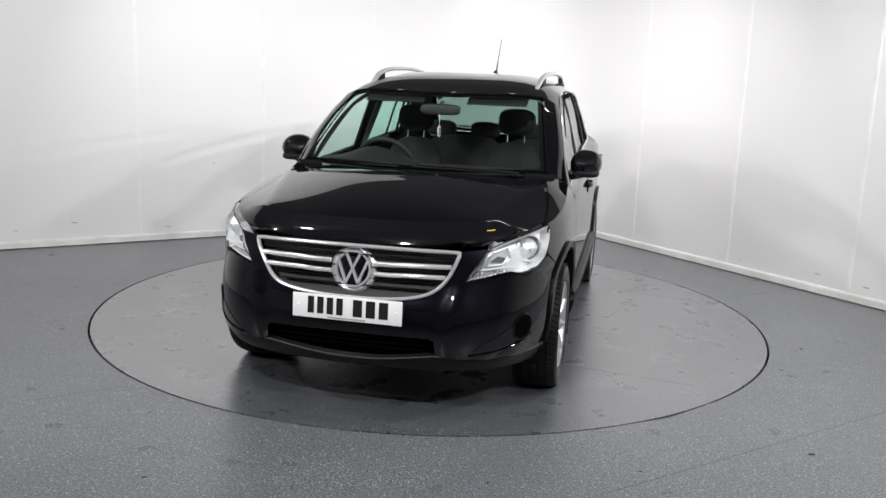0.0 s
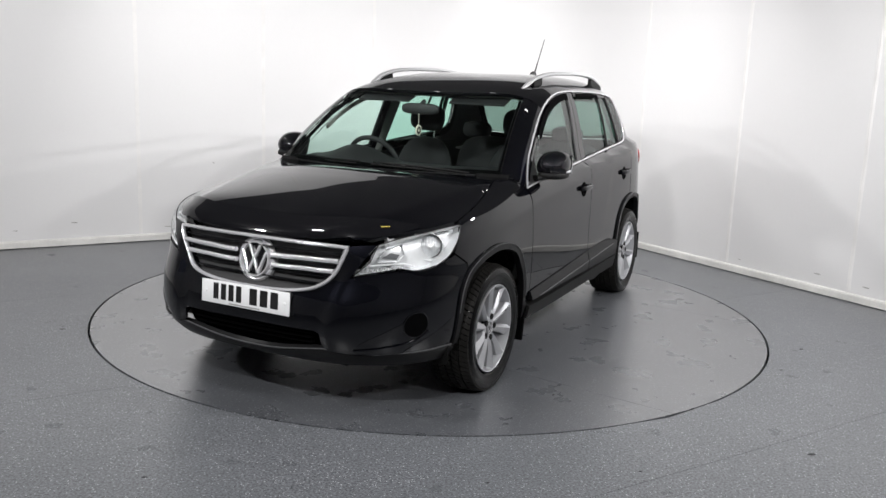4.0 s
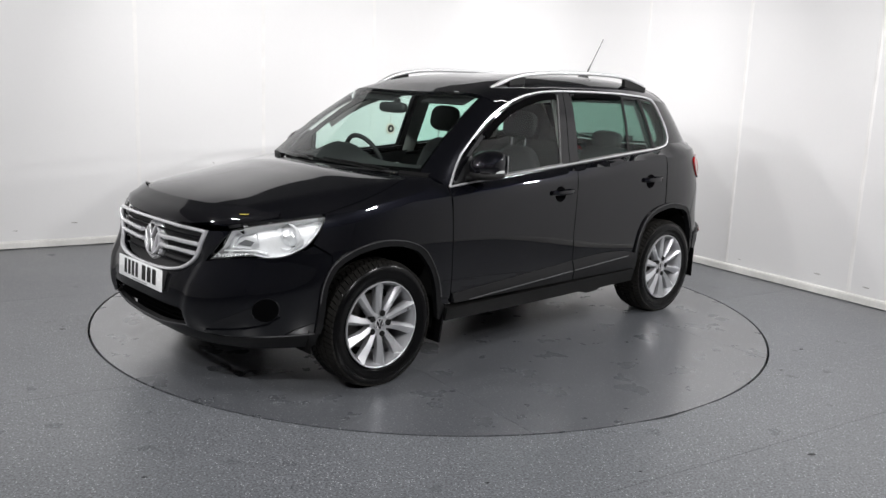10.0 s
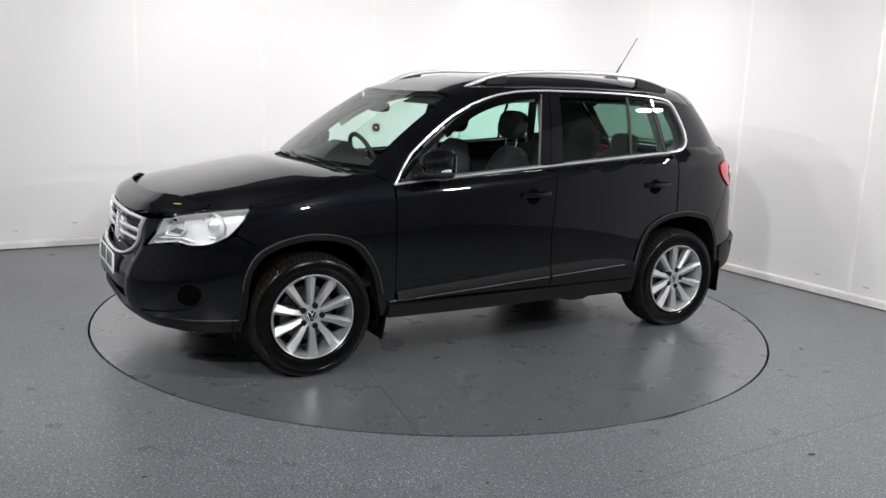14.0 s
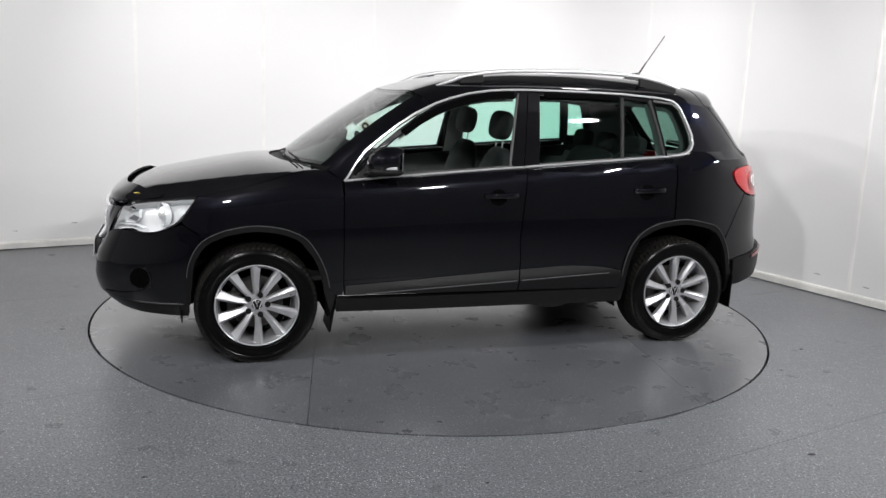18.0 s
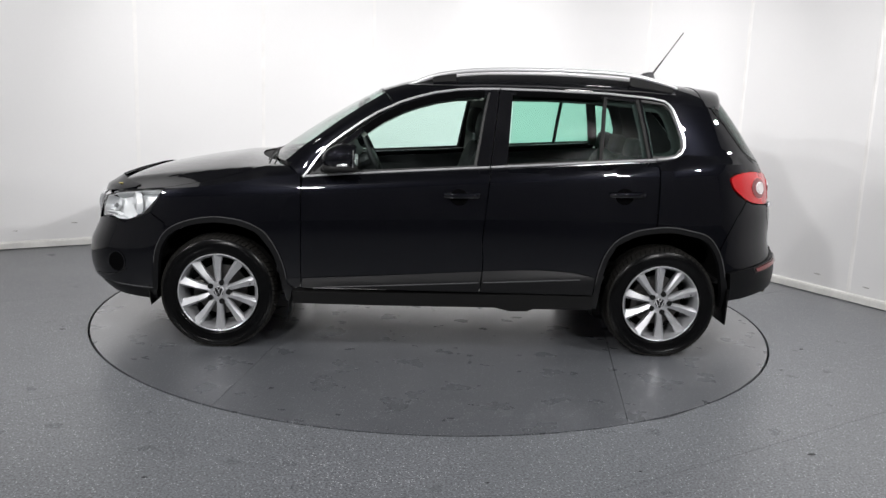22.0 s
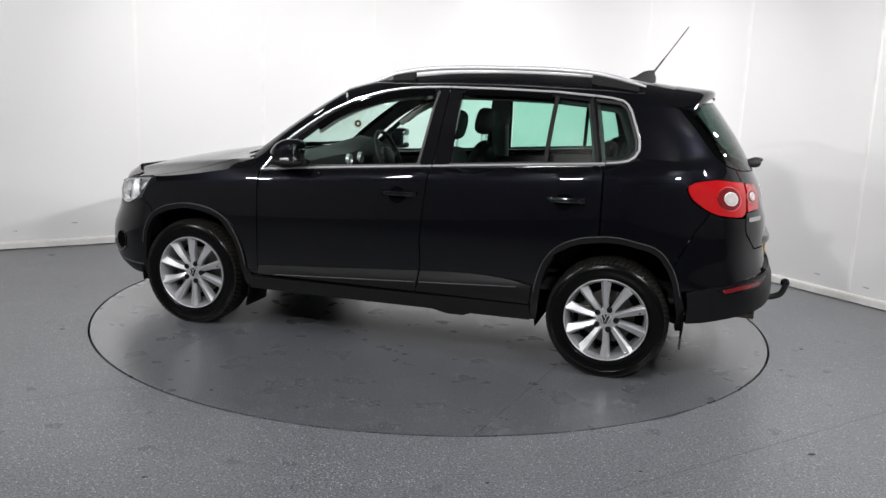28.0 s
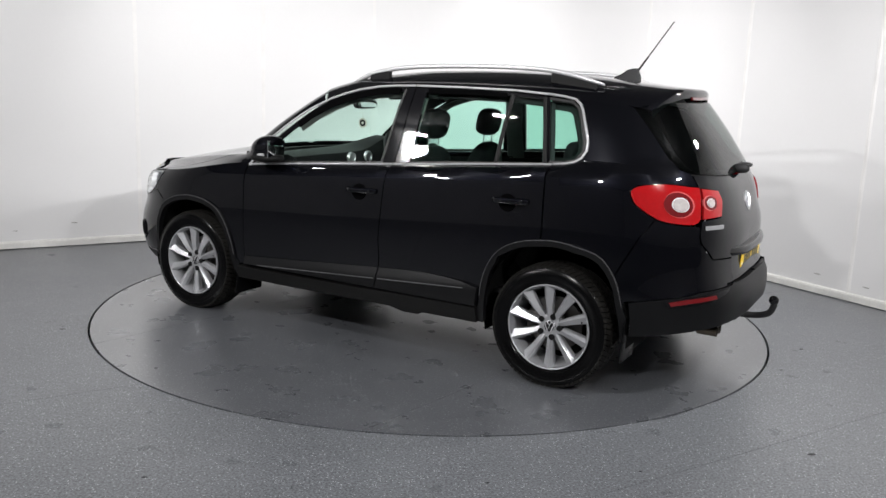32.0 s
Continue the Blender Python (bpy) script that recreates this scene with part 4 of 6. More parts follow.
# The cladding fold's bright line is a strip of paler colour.
for pair, x0, x1 in ((doors_f, 0.70, -0.205), (doors_r, -0.232, -0.80)):
    path = [(x0 + (x1 - x0) * i / 8) for i in range(9)]
    pts = [Vector((x, side(x, 0.4203 - 0.058 * x) + 0.0275, 0.4203 - 0.058 * x)) for x in path]
    a = part("cladding_edge", sweep(bmesh.new(), pts, 0.007, 0.006, (0, 1, 0), 8), LIT_EDGE, pair[0], "pale strip painted as the highlight on the cladding's fold")
    b = new("cladding_edge", flipped(a.data, "cladding_edge"))
    b.parent = pair[1]
    tagged(b, "pale strip painted as the highlight on the cladding's fold")
sill = [(0.87, 0.288), (0.87, 0.358), (0.4, 0.360), (0.0, 0.364), (-0.5, 0.371), (-0.878, 0.372), (-0.885, 0.29), (-0.535, 0.287), (-0.50, 0.271), (-0.40, 0.269), (-0.31, 0.290), (0.0, 0.288), (0.4, 0.286)]
both("sill", patch([fx(*q) for q in sill], F, 0.05, 0.05, 0.034), BOLT, car, "dark plastic sill")


def arch_trim(cx, a0, a1, tail_pts, head_pts):
    outer = arch(cx, a0, a1, 0.0, 26)
    inner = arch(cx, a1, a0, -0.033, 26)
    return outer + tail_pts + inner + head_pts


both("arch_trim", patch([fx(*q) for q in arch_trim(HUB_X, 4, 172, [(0.868, 0.36), (0.868, 0.29), (0.905, 0.29)], [(1.655, 0.334), (1.684, 0.334)])], F, 0.035, 0.035, 0.012), CLAD, car, "dark plastic wheel-arch trim")
both("arch_trim", patch([rx(*q) for q in arch_trim(-HUB_X, 8, 160, [(-1.704, 0.44), (-1.706, 0.36), (-1.700, 0.30), (-1.670, 0.30)], [(-0.915, 0.285), (-0.880, 0.285), (-0.882, 0.36)])], R, 0.035, 0.035, 0.012), CLAD, car, "dark plastic wheel-arch trim")

# Thin pale strips stand in for the catch-light round the arch trims.
for cx, a0, a1 in ((HUB_X, 22, 168), (-HUB_X, 14, 158)):
    pts = [Vector((x, side(x, z) + 0.0145, z)) for x, z in arch(cx, a0, a1, -0.001, 30)]
    both("arch_edge", sweep(bmesh.new(), pts, 0.005, 0.004, (0, 1, 0), 6), LIT_EDGE, car, "pale strip painted as the highlight on the arch trim's edge")

# rear quarter, rear bumper, tailgate
quarter = [(-1.238, 0.795), (-1.238, 1.0), (-1.232, 1.160), (-1.30, 1.172), (-1.375, 1.197), (-1.410, 1.245), (-1.407, 1.30), (-1.385, 1.365), (-1.345, 1.468), (-1.318, 1.496), (-1.290, 1.512), (-1.45, 1.492), (-1.584, 1.476), (-1.672, 1.380), (-1.737, 1.30), (-1.792, 1.232), (-1.853, 1.184), (-1.905, 1.162), (-1.942, 1.102), (-1.83, 1.119), (-1.70, 1.106), (-1.662, 1.076), (-1.686, 1.016), (-1.736, 0.974), (-1.79, 0.944), (-1.73, 0.85), (-1.635, 0.66)]
both("rear_quarter", patch([rx(*q) for q in quarter] + [rx(*q) for q in arch(-HUB_X, 138, 82, n=10)], R, 0.045), PAINT, car)
rb_upper = [rx(-1.640, 0.653), rx(-1.736, 0.85), rx(-1.796, 0.940), rx(-1.845, 0.923), rx(-1.948, 0.911), rx(-1.979, 0.908), rx(-1.983, 0.86), rx(-1.990, 0.825), rx(-2.040, 0.736), ry(0.40, 0.727), ry(0.39, 0.596), ry(0.49, 0.593), rx(-2.018, 0.584), rx(-1.95, 0.564), rx(-1.858, 0.548), rx(-1.75, 0.530), rx(-1.695, 0.522)] + [rx(*q) for q in arch(-HUB_X, 156, 136, n=5)]
both("rear_bumper", patch(rb_upper, R, 0.045), PAINT, car, "glossy black upper rear bumper")
rb_lower = [(0, 0.600), ry(0.25, 0.598), ry(0.40, 0.592), ry(0.49, 0.588), rx(-2.018, 0.579), rx(-1.95, 0.559), rx(-1.858, 0.543), rx(-1.75, 0.525), rx(-1.71, 0.513), rx(-1.715, 0.345), rx(-1.80, 0.352), rx(-1.892, 0.368), rx(-2.009, 0.388), ry(0.395, 0.418), (0, 0.428)]
part("bumper_skirt", patch(mirrored(rb_lower), R, 0.05, 0.03, 0.014), CLAD, car, "dark grained plastic rear bumper skirt", angle=50)
bm = bmesh.new()
both("bumper_ledge", patch([(0, 0.018), (0.25, 0.018), (0.44, 0.018), (0.44, -0.03), (0.25, -0.03), (0, -0.03)], lambda s, d: (rear(s, 0.598) - d, s, 0.6025 - 0.01 * abs(s)), 0.06, 0.01), CLAD, car)
refl = [rx(-1.886, 0.536), rx(-1.965, 0.553), rx(-2.067, 0.566), rx(-2.074, 0.547), rx(-1.98, 0.533), rx(-1.897, 0.517)]
both("rear_reflector", patch(refl, R, 0.03, 0.01, 0.024), DARKRED, car, "red strip reflector")
both("reflector_surround", patch([rx(-1.868, 0.541), rx(-1.96, 0.561), rx(-2.05, 0.574), rx(-2.112, 0.577), rx(-2.106, 0.562), rx(-2.07, 0.537), rx(-1.95, 0.516), rx(-1.89, 0.508)], R, 0.03, 0.01, 0.0175), GLOSSBLACK, car)
gate = [(0, 1.136), ry(0.3, 1.140), ry(0.45, 1.147), rx(-1.937, 1.154), rx(-1.913, 1.158), rx(-1.949, 1.097), ry(0.484, 1.082), ry(0.464, 1.03), ry(0.488, 0.945), rx(-1.984, 0.935), rx(-1.988, 0.87), rx(-1.995, 0.83), rx(-2.044, 0.743), ry(0.40, 0.735), ry(0.39, 0.612), (0, 0.610)]
tailgate = part("tailgate", patch(mirrored(gate), R, 0.045), PAINT, car, "glossy black tailgate", angle=50)
bm = bmesh.new()
pts = [Vector((rear(y, 0.750) - 0.006 + 0.02 * (abs(y) / 0.42) ** 4, y, 0.750 + 0.012 * (abs(y) / 0.42) ** 2)) for y in [0.42 * (i / 8 - 1) for i in range(17)]]
part("tailgate_ledge", sweep(bm, pts, [0.055 - 0.03 * abs(i / 8 - 1) ** 3 for i in range(17)], 0.05, (1, 0, 0), 10, 2.4), PAINT, tailgate, "rounded ledge over the number plate")
tail_out = [(-1.672, 1.072), (-1.705, 1.099), (-1.77, 1.110), (-1.83, 1.112), (-1.943, 1.096), (-1.972, 0.945), (-1.948, 0.919), (-1.845, 0.931), (-1.79, 0.951), (-1.742, 0.981), (-1.695, 1.020)]
tail_out = [(p.x, p.y) for p in spline([(x, z, 0) for x, z in tail_out[5:] + tail_out[:5]], 5)]
outs = both("tail_lamp", patch([rx(*q) for q in tail_out], R, 0.025, 0.02, 0.010), RED, car, "red wraparound tail lamp", angle=50)
ins = both("tail_lamp", patch([rx(-1.954, 1.091), ry(0.488, 1.077), ry(0.471, 1.03), ry(0.495, 0.952), rx(-1.983, 0.944)], R, 0.025, 0.015, 0.010), RED, tailgate, "red inner tail lamp", angle=50)
for lamp_pair, spots in ((outs, ((-1.884, 1.017, 0.078, PALERED, "pale_ring", 0.0115), (-1.880, 1.017, 0.073, DARKRED, "dark_ring", 0.0135), (-1.886, 1.017, 0.044, LAMPGREY, "window_rim", 0.016), (-1.886, 1.017, 0.039, PALELENS, "clear_bulb_window", 0.0185))), (ins, ((-1.993, 1.022, 0.046, PALERED, "pale_ring", 0.0115), (-1.996, 1.022, 0.042, DARKRED, "dark_ring", 0.0135), (-1.995, 1.022, 0.027, LAMPGREY, "window_rim", 0.016), (-1.995, 1.022, 0.023, PALELENS, "clear_bulb_window", 0.0185)))):
    for x, z, r, mt, nm, up in spots:
        c = rx(x, z)
        bm = patch([(c[0] + r * math.cos(q) * 1.05, c[1] + r * math.sin(q) * 0.82) for q in [2 * math.pi * i / 28 for i in range(28)]], R, 0.03, 0.008, up)
        a = part(nm, bm, mt, lamp_pair[0])
        b = new(nm, flipped(a.data, nm))
        b.parent = lamp_pair[1]

# roof, pillars and glass
EDGE_U = 0.612 / side(0.375, gutter(0.375))


def x_head(u):
    a = abs(u)
    return 0.42 - 0.045 * (a / EDGE_U) ** 2 if a < EDGE_U else 0.375 - 0.057 * (a - EDGE_U) / (1 - EDGE_U)


us = [i / 20 - 1 for i in range(41)]
roof_poly = [(x_head(u) - 0.004, u) for u in us] + [(-1.57 - 0.12 * (1 - u * u), u) for u in reversed(us)]
part("roof", patch(roof_poly, roof, 0.07, 0.02), PAINT, car, "glossy black roof", angle=50)


def lowered(x, u):
    p = roof(x, u * 0.95)
    return (p[0], p[1], p[2] - 0.035)


part("headliner", patch([(x_head(u) - 0.03, u) for u in us] + [(-1.58 - 0.1 * (1 - u * u), u) for u in reversed(us)], lowered, 0.1, 0.004), LINING, car, "pale grey headliner")


def ruled(c0, c1, n, m, bulge=0.0):
    bm = bmesh.new()
    rows = []
    for i in range(n + 1):
        a, b = Vector(c0(i / n)), Vector(c1(i / n))
        out = Vector((0.25, 1, 0.4)).normalized()
        rows.append([bm.verts.new(a + (b - a) * (j / m) + out * (bulge * 4 * (j / m) * (1 - j / m))) for j in range(m + 1)])
    for a, b in zip(rows, rows[1:]):
        for j in range(m):
            bm.faces.new((a[j], a[j + 1], b[j + 1], b[j]))
    bmesh.ops.recalc_face_normals(bm, faces=bm.faces[:])
    if sum(f.calc_area() * f.normal.y for f in bm.faces) < 0:
        bmesh.ops.reverse_faces(bm, faces=bm.faces[:])
    return bm


def gutter_pt(t):
    x = 0.838 + (0.318 - 0.838) * t
    z = gutter(x) if x < 0.816 else 1.014
    return on_side(x, z)


both("front_pillar", ruled(lambda t: Vector(screen(1, t)) + Vector((-0.004, 0.006, 0)), gutter_pt, 16, 6, 0.016), PAINT, car, angle=60)
both("front_pillar_lining", ruled(lambda t: Vector(screen(0.985, t)) + Vector((-0.05, -0.03, -0.02)), lambda t: gutter_pt(t) + Vector((-0.03, -0.06, -0.01)), 12, 3), CABIN, car, "dark pillar lining", angle=60)
sc = [(u, 0.0) for u in [i / 12 - 1 for i in range(25)]] + [(u, 1.0) for u in [1 - i / 12 for i in range(25)]]
screen_ob = part("windscreen", patch(sc, screen, 0.11, 0.005), SCREENGLASS, car, "green-tinted windscreen", angle=60)
screen_ob.visible_shadow = False
band = [(u, 0.985) for u in [i / 12 - 1 for i in range(25)]] + [(u, 1.0) for u in [1 - i / 12 for i in range(25)]]
part("sun_band", patch(band, screen, 0.11, 0.003, -0.008), VOID, screen_ob, "black screen-print band")
for nm, q0, q1 in (("side_band", 0.984, 0.998),):
    bm = patch([(q0, 0.0), (q1, 0.0), (q1, 0.97), (q0, 0.97)], screen, 0.1, 0.003, -0.008)
    a = part(nm, bm, VOID, screen_ob)
    b = new(nm, flipped(a.data, nm))
    b.parent = screen_ob
bm = patch([(u, 0.0) for u in [i / 12 - 1 for i in range(25)]] + [(u, 0.045) for u in [1 - i / 12 for i in range(25)]], screen, 0.1, 0.003, -0.008)
part("lower_band", bm, VOID, screen_ob)

PANES = {
    "front": ([(0.60, 1.046), (0.3, 1.067), (0.0, 1.089), (-0.165, 1.102), (-0.190, 1.25), (-0.218, 1.42), (-0.232, 1.508), (-0.14, 1.510), (-0.05, 1.502), (0.07, 1.478), (0.18, 1.445), (0.27, 1.412), (0.39, 1.348), (0.50, 1.268), (0.60, 1.188)], WINDOW),
    "rear": ([(-0.36, 1.118), (-0.6, 1.137), (-0.89, 1.158), (-0.905, 1.35), (-0.919, 1.510), (-0.75, 1.517), (-0.6, 1.518), (-0.386, 1.517)], PRIVACY),
    "vent": ([(-0.912, 1.160), (-1.178, 1.178), (-1.145, 1.34), (-1.108, 1.502), (-1.0, 1.507), (-0.938, 1.508)], PRIVACY),
    "quarter": ([(-1.212, 1.184), (-1.29, 1.190), (-1.345, 1.205), (-1.376, 1.245), (-1.374, 1.295), (-1.345, 1.38), (-1.312, 1.455), (-1.275, 1.485), (-1.150, 1.498)], PRIVACY),
}
for key, (poly, mt) in PANES.items():
    owner = {"front": doors_f, "rear": doors_r, "vent": doors_r, "quarter": (car, car)}[key]
    nm = "quarter_window" if key == "quarter" else "window"
    a = part(nm, patch([fx(*q) for q in poly], F, 0.07, 0.004, -0.006), mt, owner[0], "green-tinted side glass")
    b = new(nm, flipped(a.data, nm))
    b.parent = owner[1]
    tagged(b, "green-tinted side glass")
    a.visible_shadow = b.visible_shadow = False


def strip(name, pts, w, h, mat, owner, lift=0.0, label="", power=3.0, closed=False, n=6):
    """A strip that lies on the body side along (x, z) places, one on either flank."""
    path = [on_side(x, z) + skin_normal(x, z) * lift for x, z in pts]
    bm = sweep(bmesh.new(), path, h, w, [skin_normal(x, z) for x, z in pts], n, power, closed)
    a = part(name, bm, mat, owner[0], label)
    b = new(name, flipped(a.data, name))
    b.parent = owner[1]
    if label:
        tagged(b, label)
    return a, b


two = (car, car)
frame_top_f = [(-0.235, 1.523), (-0.14, 1.524), (-0.05, 1.515), (0.07, 1.492), (0.18, 1.458), (0.27, 1.424), (0.39, 1.360), (0.50, 1.280), (0.61, 1.193), (0.70, 1.115), (0.77, 1.045)]
strip("window_frame", frame_top_f, 0.034, 0.012, GLOSSBLACK, doors_f, -0.003)
strip("window_seal", [(0.78, 1.030), (0.6, 1.044), (0.3, 1.064), (0.0, 1.086), (-0.18, 1.100)], 0.014, 0.012, SEALRUBBER, doors_f, -0.001)
strip("window_frame", [(-0.165, 1.1), (-0.19, 1.25), (-0.218, 1.42), (-0.24, 1.52)], 0.018, 0.012, SEALRUBBER, doors_f, -0.003)
bmp = [(-0.174, 1.098), (-0.252, 1.100), (-0.300, 1.535), (-0.245, 1.53), (-0.226, 1.42), (-0.198, 1.25)]
for nm, poly, owner in (("pillar_trim", bmp, doors_f), ("pillar_trim", [(-0.258, 1.100), (-0.352, 1.113), (-0.380, 1.53), (-0.306, 1.536)], doors_r)):
    a = part(nm, patch([fx(*q) for q in poly], F, 0.08, 0.02, -0.001), GLOSSBLACK, owner[0], "black door pillar trim")
    b = new(nm, flipped(a.data, nm))
    b.parent = owner[1]
    tagged(b, "black door pillar trim")
a = part("mirror_sail", patch([fx(*q) for q in [(0.60, 1.044), (0.605, 1.185), (0.70, 1.11), (0.785, 1.032)]], F, 0.06, 0.012, 0.0), MATTE, doors_f[0])
b = new("mirror_sail", flipped(a.data, "mirror_sail"))
b.parent = doors_f[1]
strip("window_frame", [(-0.37, 1.524), (-0.6, 1.527), (-0.93, 1.522), (-1.13, 1.508)], 0.022, 0.012, GLOSSBLACK, doors_r, -0.003)
strip("window_seal", [(-0.35, 1.112), (-0.6, 1.132), (-0.9, 1.153), (-1.19, 1.172)], 0.012, 0.012, SEALRUBBER, doors_r, -0.001)
strip("window_divider", [(-0.900, 1.155), (-0.914, 1.35), (-0.928, 1.518)], 0.026, 0.014, BOLT, doors_r, 0.0)
strip("window_divider", [(-1.188, 1.172), (-1.155, 1.34), (-1.118, 1.51)], 0.024, 0.014, BOLT, doors_r, 0.0)
strip("window_frame", [(-1.204, 1.176), (-1.171, 1.34), (-1.138, 1.508)], 0.016, 0.012, GLOSSBLACK, two, -0.001)
strip("quarter_seal", [(-1.205, 1.180), (-1.29, 1.183), (-1.35, 1.199), (-1.384, 1.243), (-1.382, 1.297), (-1.352, 1.383), (-1.318, 1.462), (-1.277, 1.493), (-1.145, 1.505)], 0.02, 0.012, SEALRUBBER, two, -0.003)
# rain deflectors over the side windows
strip("rain_deflector", [(-0.21, 1.505), (-0.14, 1.505), (-0.05, 1.496), (0.07, 1.472), (0.18, 1.439), (0.27, 1.405), (0.39, 1.34), (0.48, 1.275)], 0.045, 0.004, VOID, doors_f, 0.012, "smoked window rain deflector")
strip("rain_deflector", [(-0.40, 1.512), (-0.6, 1.515), (-0.75, 1.514), (-0.90, 1.508)], 0.030, 0.004, VOID, doors_r, 0.012, "smoked window rain deflector")
# bright window surround
top_line = [(0.822, 1.008), (0.795, 1.045), (0.755, 1.105), (0.699, 1.177), (0.60, 1.256), (0.50, 1.328), (0.407, 1.386), (0.278, 1.448), (0.18, 1.482), (0.076, 1.51), (-0.056, 1.531), (-0.18, 1.540), (-0.303, 1.544)]
strip("window_chrome", top_line, 0.014, 0.010, CHROME, doors_f, 0.003, "chrome window surround")
strip("window_chrome", [(-0.309, 1.544), (-0.6, 1.545), (-0.93, 1.54), (-1.141, 1.527)], 0.014, 0.010, CHROME, doors_r, 0.003, "chrome window surround")
strip("window_chrome", [(-1.145, 1.527), (-1.22, 1.520), (-1.287, 1.507), (-1.318, 1.485), (-1.338, 1.455), (-1.375, 1.365), (-1.398, 1.30), (-1.401, 1.25), (-1.383, 1.214), (-1.35, 1.190), (-1.30, 1.178), (-1.235, 1.170)], 0.014, 0.010, CHROME, two, 0.003, "chrome window surround")
strip("window_chrome", [(0.822, 1.012), (0.6, 1.031), (0.4, 1.046), (0.2, 1.061), (0.0, 1.076), (-0.15, 1.087), (-0.249, 1.094)], 0.013, 0.010, CHROME, doors_f, 0.003, "chrome window surround")
strip("window_chrome", [(-0.257, 1.095), (-0.5, 1.113), (-0.8, 1.136), (-1.0, 1.151), (-1.228, 1.168)], 0.013, 0.010, CHROME, doors_r, 0.003, "chrome window surround")
# rear screen
rg = [ry(0.0, 1.142), ry(0.3, 1.146), ry(0.45, 1.153), rx(-1.937, 1.160), rx(-1.908, 1.166), rx(-1.858, 1.189), rx(-1.797, 1.238), rx(-1.742, 1.305), rx(-1.678, 1.386), rx(-1.592, 1.477), rx(-1.63, 1.492), ry(0.4, 1.506), (0, 1.514)]
rear_screen = part("rear_window", patch(mirrored(rg), R, 0.06, 0.005, 0.0), REARGLASS, tailgate, "dark-tinted wraparound rear window", angle=50)
rear_screen.visible_shadow = False
rgb = [rx(-1.90, 1.176), rx(-1.857, 1.194), rx(-1.797, 1.243), rx(-1.742, 1.309), rx(-1.680, 1.388), rx(-1.602, 1.474)]
rgb = [(a + 0.022, b) for a, b in rgb] + [(a - 0.06, b - 0.004) for a, b in reversed(rgb)]
both("rear_window_band", patch(rgb, R, 0.06, 0.003, -0.008), VOID, tailgate)
both("rear_window_band", patch([(0, 1.147), ry(0.3, 1.151), ry(0.48, 1.164), ry(0.47, 1.19), ry(0.3, 1.172), (0, 1.165)], R, 0.06, 0.003, -0.008), VOID, tailgate)
# roof spoiler
bm = bmesh.new()
rows = []
for u in [i / 12 - 1 for i in range(25)]:
    k = 1 - abs(u) ** 4
    xa, xe = -1.55, -1.665 - 0.105 * (1 - abs(u) ** 2.6)
    v = u * 0.985
    ring = []
    for t in (0, 0.35, 0.7, 0.93):
        x = xa + (xe - xa) * t
        p = Vector(roof(x, v))
        ring.append(p + Vector((0, 0, 0.010 * t * k + 0.003)))
    e = ring[-1]
    ring += [Vector((xe, e.y, e.z - 0.016)), Vector((xe + 0.004, e.y * 0.995, e.z - 0.046)), Vector((xe + 0.04, e.y * 0.98, e.z - 0.034 * k - 0.022)), Vector((xa - 0.02, e.y * 0.97, e.z - 0.030 * k - 0.005))]
    rows.append([bm.verts.new(p) for p in ring])
for a, b in zip(rows, rows[1:]):
    for j in range(8):
        bm.faces.new((a[j], a[(j + 1) % 8], b[(j + 1) % 8], b[j]))
bm.faces.new(rows[0])
bm.faces.new(rows[-1][::-1])
bmesh.ops.recalc_face_normals(bm, faces=bm.faces[:])
spoiler = part("roof_spoiler", bm, PAINT, tailgate, "glossy black roof spoiler", angle=55)
bm = bmesh.new()
sweep(bm, [(-1.766 + 0.105 * abs(y / 0.62) ** 2.6, y, 1.532) for y in [0.17 * (i / 5 - 1) for i in range(11)]], 0.012, 0.018, (1, 0, 0), 6, 3)
part("high_brake_lamp", bm, DARKRED, tailgate, "red high-level brake lamp")

# under the body
bm = bmesh.new()
UNDER_P = [(1.95, 0.55), (1.70, 0.74), (1.70, 0.50), (0.90, 0.50), (0.90, 0.80), (-0.90, 0.80), (-0.90, 0.50), (-1.70, 0.50), (-1.70, 0.76), (-2.05, 0.55)]
poly = UNDER_P + [(x, -y) for x, y in reversed(UNDER_P)]
lo = [bm.verts.new((x, y, 0.38 if abs(x) < 1.2 else 0.30 if x > 0 else 0.38)) for x, y in poly]
hi = [bm.verts.new((x, y, 0.43)) for x, y in poly]
bm.faces.new(lo[::-1])
bm.faces.new(hi)
for i in range(len(poly)):
    bm.faces.new((lo[i], lo[(i + 1) % len(poly)], hi[(i + 1) % len(poly)], hi[i]))
bmesh.ops.recalc_face_normals(bm, faces=bm.faces[:])
part("underbody", bm, UNDER, car, "dark flat underbody", smooth=False)
for cx in (HUB_X, -HUB_X):
    bm = bmesh.new()
    lathe(bm, [(-0.40, 0.452), (-0.05, 0.452), (-0.05, 0.458), (-0.40, 0.458)], 28, (cx, 0.88, HUB_Z), "y", (-14, 194), close=True)
    lathe(bm, [(-0.40, 0.0), (-0.40, 0.455), (-0.405, 0.455), (-0.405, 0.0)], 28, (cx, 0.88, HUB_Z), "y", (-14, 194), close=True)
    for v in bm.verts:
        v.co.x = cx + (v.co.x - cx) * 0.90
    both("wheel_arch_liner", bm, UNDER, car)
bm = bmesh.new()
box(bm, (-1.0, -0.16, 0.335), (0.7, 0.10, 0.40), bevel=0.02)
box(bm, (0.80, -0.42, 0.22), (1.55, 0.42, 0.36), bevel=0.04)
box(bm, (-1.93, -0.5, 0.30), (-1.5, 0.15, 0.38), bevel=0.03)
